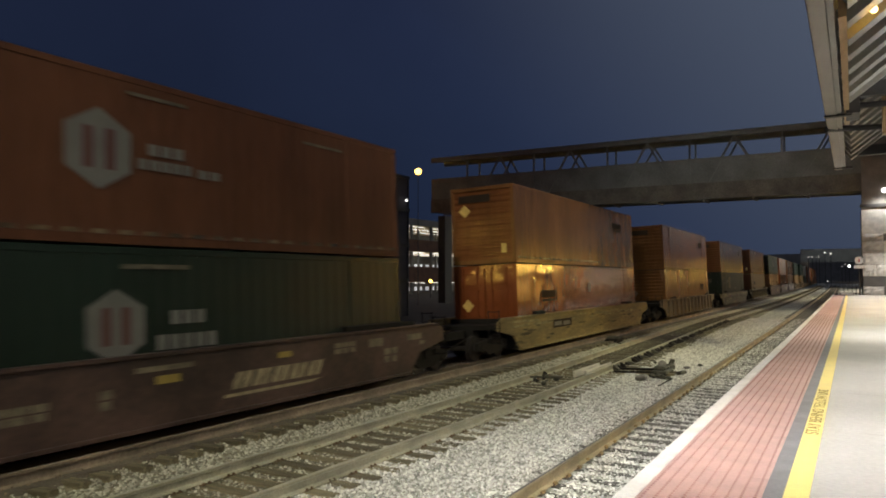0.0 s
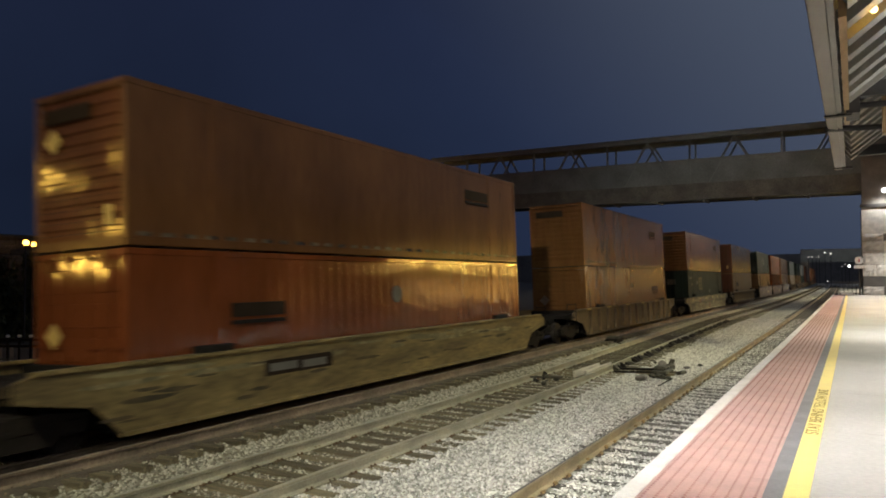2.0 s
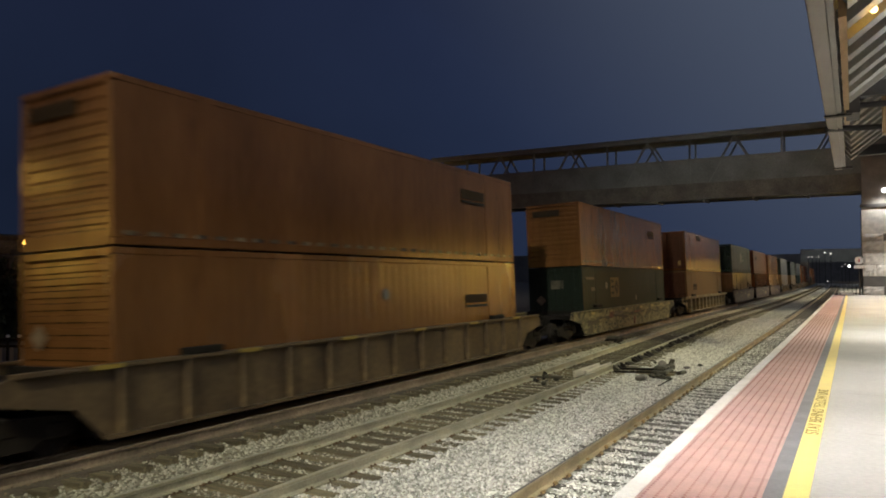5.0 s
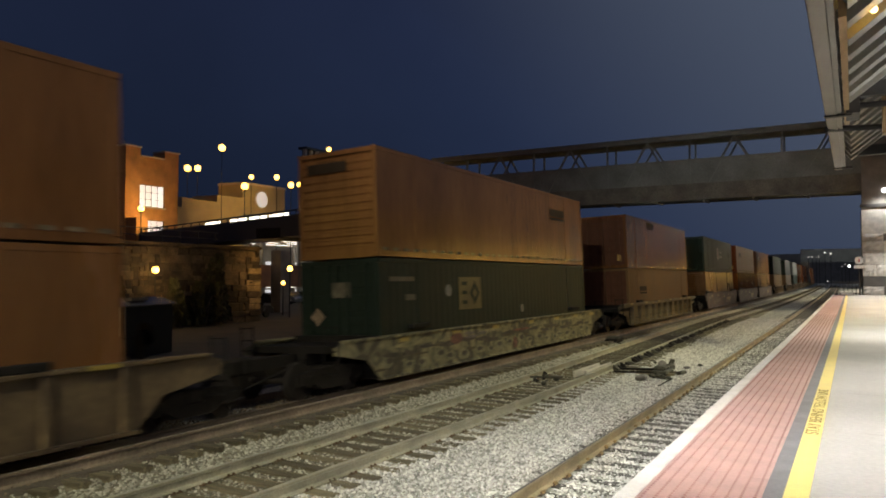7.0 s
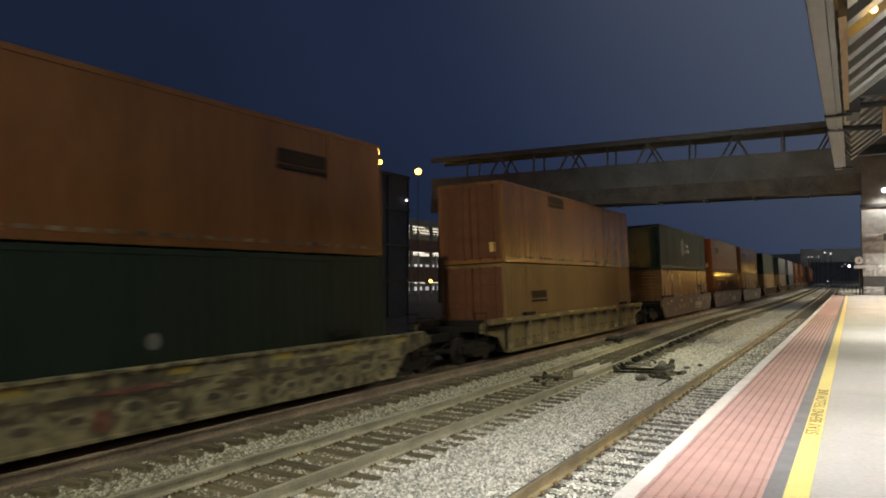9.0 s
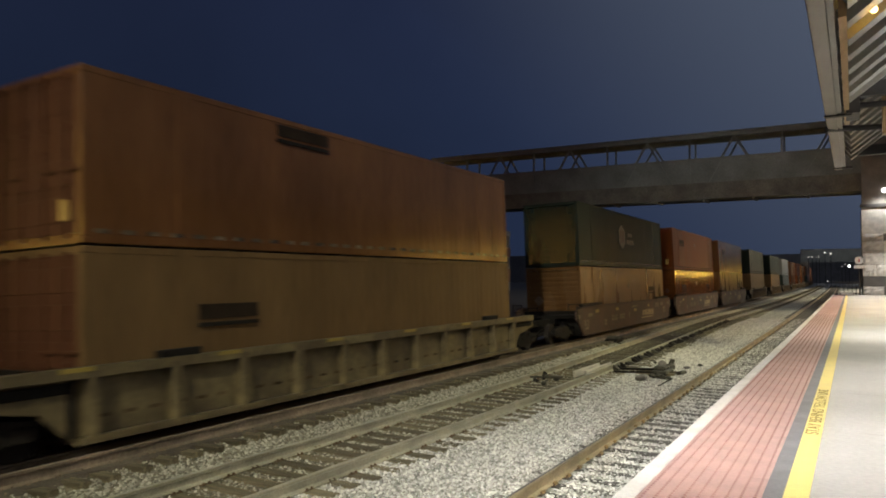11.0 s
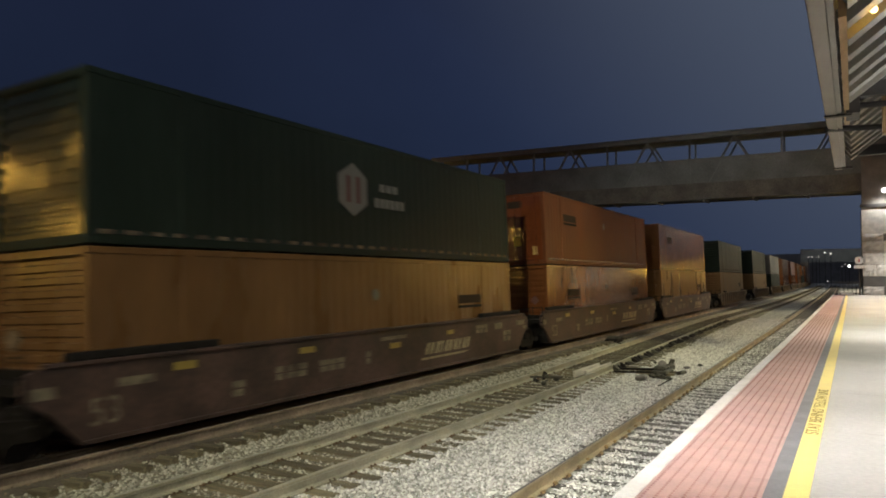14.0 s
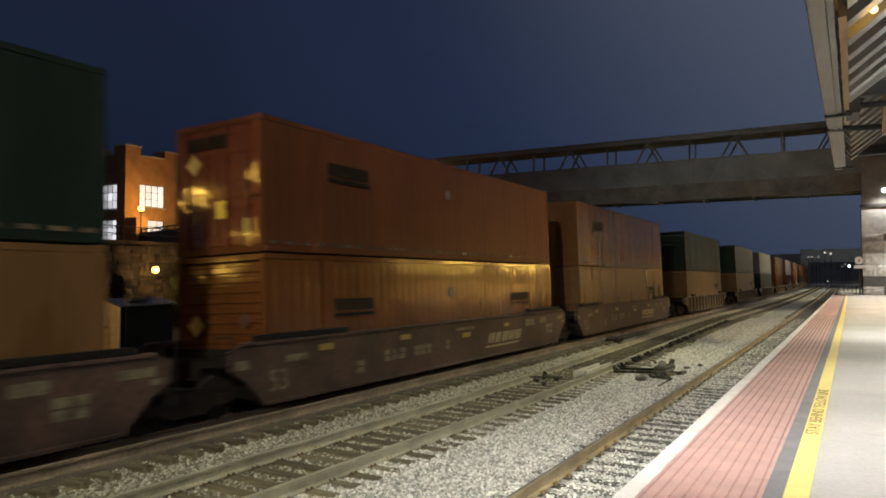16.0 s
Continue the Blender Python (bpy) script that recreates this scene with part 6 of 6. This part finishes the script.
def sprayed_paint(car, seed):
    """Old sprayed loops low on the sill, with a red patch and mauve strokes above them."""
    rng = random.Random(seed)
    x = 1.4485

    def patch(name, y, z, w, h, m, out):
        n = 14
        ring = [(y + w * math.cos(6.283 * i / n) * rng.uniform(0.75, 1.0), z + h * math.sin(6.283 * i / n) * rng.uniform(0.75, 1.0)) for i in range(n)]
        part(name, prism(bmesh.new(), ring, "x", x - 0.01, x + out), m, car)

    for k in range(20):
        y, z, w, h = -7.9 + k * 0.82 + rng.uniform(-0.2, 0.2), rng.uniform(0.4, 0.62), rng.uniform(0.28, 0.5), rng.uniform(0.12, 0.2)
        patch("sprayed_loop", y, z, w, h, SPRAY_CREAM, 0.0002 * k)
        patch("loop_centre", y + rng.uniform(-0.08, 0.08), z + 0.02, w * 0.5, h * 0.5, SPRAY_DARK, 0.006 + 0.0002 * k)
    for k in range(16):
        patch("dark_stroke", -8.0 + k * 1.05 + rng.uniform(-0.3, 0.3), rng.uniform(0.74, 0.9), rng.uniform(0.3, 0.6), rng.uniform(0.05, 0.09), SPRAY_DARK, 0.011 + 0.0002 * k)
    patch("red_patch", -4.35, 0.93, 0.42, 0.17, SPRAY_RED, 0.0155)
    patch("red_patch", -0.1, 0.5, 0.2, 0.22, SPRAY_RED, 0.0158)
    patch("red_patch", 0.5, 0.92, 0.9, 0.05, SPRAY_RED, 0.0161)
    for k, (y, z, w) in enumerate(((-3.5, 1.04, 0.4), (-3.35, 0.93, 0.5), (-2.6, 1.0, 0.36))):
        patch("mauve_stroke", y, z, w, 0.05, SPRAY_MAUVE, 0.0164 + 0.0003 * k)


TRAIN = []


def consist(start, car, lower, upper, nudge=0.0):
    TRAIN.append((start, car, lower, upper, nudge))


def build_train():
    lo = container("green container with a white hexagon mark, in a well car", GLOSS_GREEN, False, (LOW_NEAR_TAG,))
    hexagon_mark(lo, -0.46, 1.58, 0.62, ((1.1, -0.02, 0.83, 0.24), (0.8, -0.46, 1.4, 0.26)))
    part("lettering_bar", boxes((WIDE / 2, WIDE / 2 + 0.01, -0.35, 1.06, 2.53, 2.61)), FADED_LETTERING, lo)
    up = container("dark brown container with a white hexagon mark, stacked on top", BROWN, False)
    hexagon_mark(up, -0.75, 1.56, 0.68, ((0.95, 0.02, 0.83, 0.2), (0.75, -0.24, 1.2, 0.18), (2.05, -0.26, 0.6, 0.16)))
    part("lettering_bar", boxes((WIDE / 2, WIDE / 2 + 0.01, -0.2, 1.05, 2.57, 2.63)), FADED_LETTERING, up)
    part("lettering_bar", boxes((WIDE / 2, WIDE / 2 + 0.01, 4.3, 5.7, 2.45, 2.51)), FADED_LETTERING, up)
    consist(8.1, well_car("dark brown well car with cream stencils", WELL_BROWN, 0, top=1.44, marks=STENCILS, **SINGLE), lo, up)

    lo = container("red-orange container with doors, in a yellow well car", GLOSS_RED, True, (LOW_NEAR_TAG, DIAMOND, ("white_spot", 0, 0.1, 1.95, 0.46, 0.46, DECAL_WHITE)))
    up = container("orange-brown container with a ribbed end, stacked on top", ORANGE, False, (FAR_TAG, END_SIGN, DIAMOND_UP, END_WHITE), GLOSS_ORANGE)
    car = well_car("weathered yellow well car with faded paint", WELL_YELLOW, 0, marks=[(-3.95, 0.92, 2.15, 0.32, DECAL_DARK)], **SINGLE)
    part("data_plate", boxes((1.446, 1.45, -4.9, -4.05, 0.84, 1.0), (1.446, 1.45, -3.9, -3.1, 0.82, 0.98)), DECAL_WHITE, car)
    weathering(car, 31, 1.34)
    consist(32.0, car, lo, up)

    lo = container("orange container in a ribbed well car", SATIN_ORANGE, False, (LOW_TAG, DULL_DIAMOND, SPOT))
    up = container("orange-brown container stacked on top", ORANGE, False, (END_SIGN, FAR_TAG))
    consist(55.75, well_car("olive well car with upright ribs", WELL_OLIVE, 13, marks=REFLECTORS, **SINGLE), lo, up)

    lo = container("green container with a yellow square emblem, in a well car", GREEN, True, (DULL_DIAMOND, ("emblem", 0, -3.05, 1.9, 1.5, 1.0, EMBLEM), ("white_mark", 0, -4.45, 2.0, 0.36, 0.36, DECAL_WHITE), ("white_mark", 0, 1.0, 1.28, 0.3, 0.3, DECAL_WHITE), ("lettering_bar", 0, -7.0, 2.35, 1.2, 0.12, FADED_LETTERING), ("lettering_bar", 0, -6.6, 1.85, 0.5, 0.16, FADED_LETTERING), ("end_label", "end", 0.1, 2.1, 0.6, 0.4, FADED_LETTERING)))
    x = WIDE / 2 + 0.012
    for z in (1.56, 1.86, 2.14):
        part("emblem_bar", boxes((x, x + 0.006, -3.62, -3.28, z, z + 0.12)), GREEN, lo)
    part("emblem_diamond", prism(bmesh.new(), [(-3.1, 1.9), (-2.76, 1.52), (-2.42, 1.9), (-2.76, 2.28)], "x", x, x + 0.006), GREEN, lo)
    part("emblem_diamond", prism(bmesh.new(), [(-2.9, 1.9), (-2.76, 1.74), (-2.62, 1.9), (-2.76, 2.06)], "x", x + 0.006, x + 0.01), EMBLEM, lo)
    up = container("orange container with a dark end plate, stacked on top", ORANGE, False, (END_SIGN, FAR_TAG))
    car = well_car("mottled yellow-grey well car", WELL_MOTTLED, 0, top=1.24, marks=SKIN_MARKS, **SINGLE)
    weathering(car, 57, 1.24)
    sprayed_paint(car, 8)
    consist(79.35, car, lo, up)

    lo = container("tan container with brown doors, in a ribbed well car", TAN, True, (LOW_NEAR_TAG,), BROWN)
    up = container("orange-brown container with doors, stacked on top", ORANGE, True, (("label_plate", 0, -2.7, 2.62, 1.7, 0.26, DECAL_DARK), END_WHITE), BROWN)
    consist(103.0, well_car("tan well car with deep side panels and yellow reflectors", WELL_TAN, 11, marks=REFLECTORS, **SINGLE), lo, up)

    lo = container("orange container in a brown articulated well car", DUSTY_ORANGE, False, (LOW_TAG, DULL_DIAMOND, SPOT))
    up = container("green container with a white hexagon mark, stacked on top", GREEN, False, (), GREEN_END)
    hexagon_mark(up, -1.0, 1.61, 0.66, ((1.17, 0.06, 0.9, 0.2), (0.92, -0.36, 1.43, 0.24)))
    consist(126.85, well_car("dark brown articulated well car with cream stencils", WELL_BROWN, 0, top=1.44, marks=STENCILS, **FIRST), lo, up)

    lo = container("orange container in the middle well of an articulated car", GLOSS_ORANGE, False, (LOW_NEAR_TAG, LOW_TAG, SPOT, DIAMOND, ("placard", "tilt", 0.75, 1.5, 0.26, 0, DECAL_RED)))
    up = container("red-orange container with doors, stacked on top", SATIN_RED, True, (NEAR_TAG, ("yellow_plate", "end", 0.1, 0.95, 0.3, 0.38, PLATE_YELLOW), END_WHITE, END_SIGN, SPOT, DIAMOND_UP), GLOSS_RED)
    consist(146.6, well_car("dark brown articulated well car, middle unit", WELL_BROWN, 0, top=1.44, marks=STENCILS, **MIDDLE), lo, up)

    lo = container("tan container in the last well of an articulated car", DUSTY_ORANGE, True, (LOW_TAG,))
    up = container("orange-brown container with doors, stacked on top", ORANGE, True, (NEAR_TAG,))
    consist(166.35, well_car("dark brown articulated well car, end unit", WELL_BROWN, 0, top=1.44, marks=STENCILS, **LAST), lo, up)

    lo = container("tan container in a well car", TAN, False, (LOW_TAG,))
    up = container("green container stacked on a tan one", GREEN, False)
    car = well_car("olive well car with upright ribs", WELL_OLIVE, 13, marks=REFLECTORS, moving=False, **SINGLE)
    consist(190.3, car, lo, up)
    plain = [(217.0, TAN, GREEN), (241.0, GREEN, GREY_PAINT), (265.0, GLOSS_ORANGE, ORANGE), (289.0, GLOSS_ORANGE, BROWN), (313.0, GLOSS_ORANGE, SATIN_ORANGE), (337.0, GREEN, ORANGE), (361.0, GLOSS_ORANGE, ORANGE), (385.0, GLOSS_ORANGE, BROWN)]
    words = {SATIN_ORANGE: "satin orange", GLOSS_ORANGE: "glossy orange", GREEN: "green", TAN: "tan", GREY_PAINT: "pale grey", ORANGE: "orange-brown", BROWN: "dark brown"}
    for at, lower, upper in plain:
        consist(at, copy_thing(car, Matrix.Identity(4)), container(words[lower] + " container in a well car", lower, False, (LOW_TAG,)), container(words[upper] + " container stacked on top", upper, False))


build_train()


def motions():
    """The train rolls towards and past the platform; its wheels turn."""
    times = [0.5 * i for i in range(33)]
    lift = {0: 0.0, 1: 0.374, 2: 3.31}
    for start, car, lower, upper, nudge in TRAIN:
        for k, ob in enumerate((car, lower, upper)):
            rows = []
            for t in times:
                y = start - travelled(t)
                base = pose(TRACK_T + bend(y), y, 0, 0, -CANT, math.degrees(BEND * max(y, 0)))
                rows.append((t, base @ Matrix.Translation((0, 0, lift[k]))))
            walk(ob, rows)
    drive = [(0.0, -42.6, 42.8), (10.6, -42.6, 42.8), (11.5, -43.4, 47.0), (12.3, -44.0, 53.8), (12.6, -43.6, 56.2), (13.2, -43.8, 60.5), (13.8, -44.0, 62.0), (16.0, -44.0, 62.0)]
    walk(DRIVEN_CAR, [(t, pose(x, y, -0.44, 0, 0, 180)) for t, x, y in drive])
    step = 0.07
    turns = [(min(16.0, i * step), -math.degrees(travelled(min(16.0, i * step)) / 0.42)) for i in range(int(16 / step) + 2)]
    for w, (x, y, z) in SPINNERS:
        walk(w, [(t, pose(x, y, z, -a)) for t, a in turns])


motions()
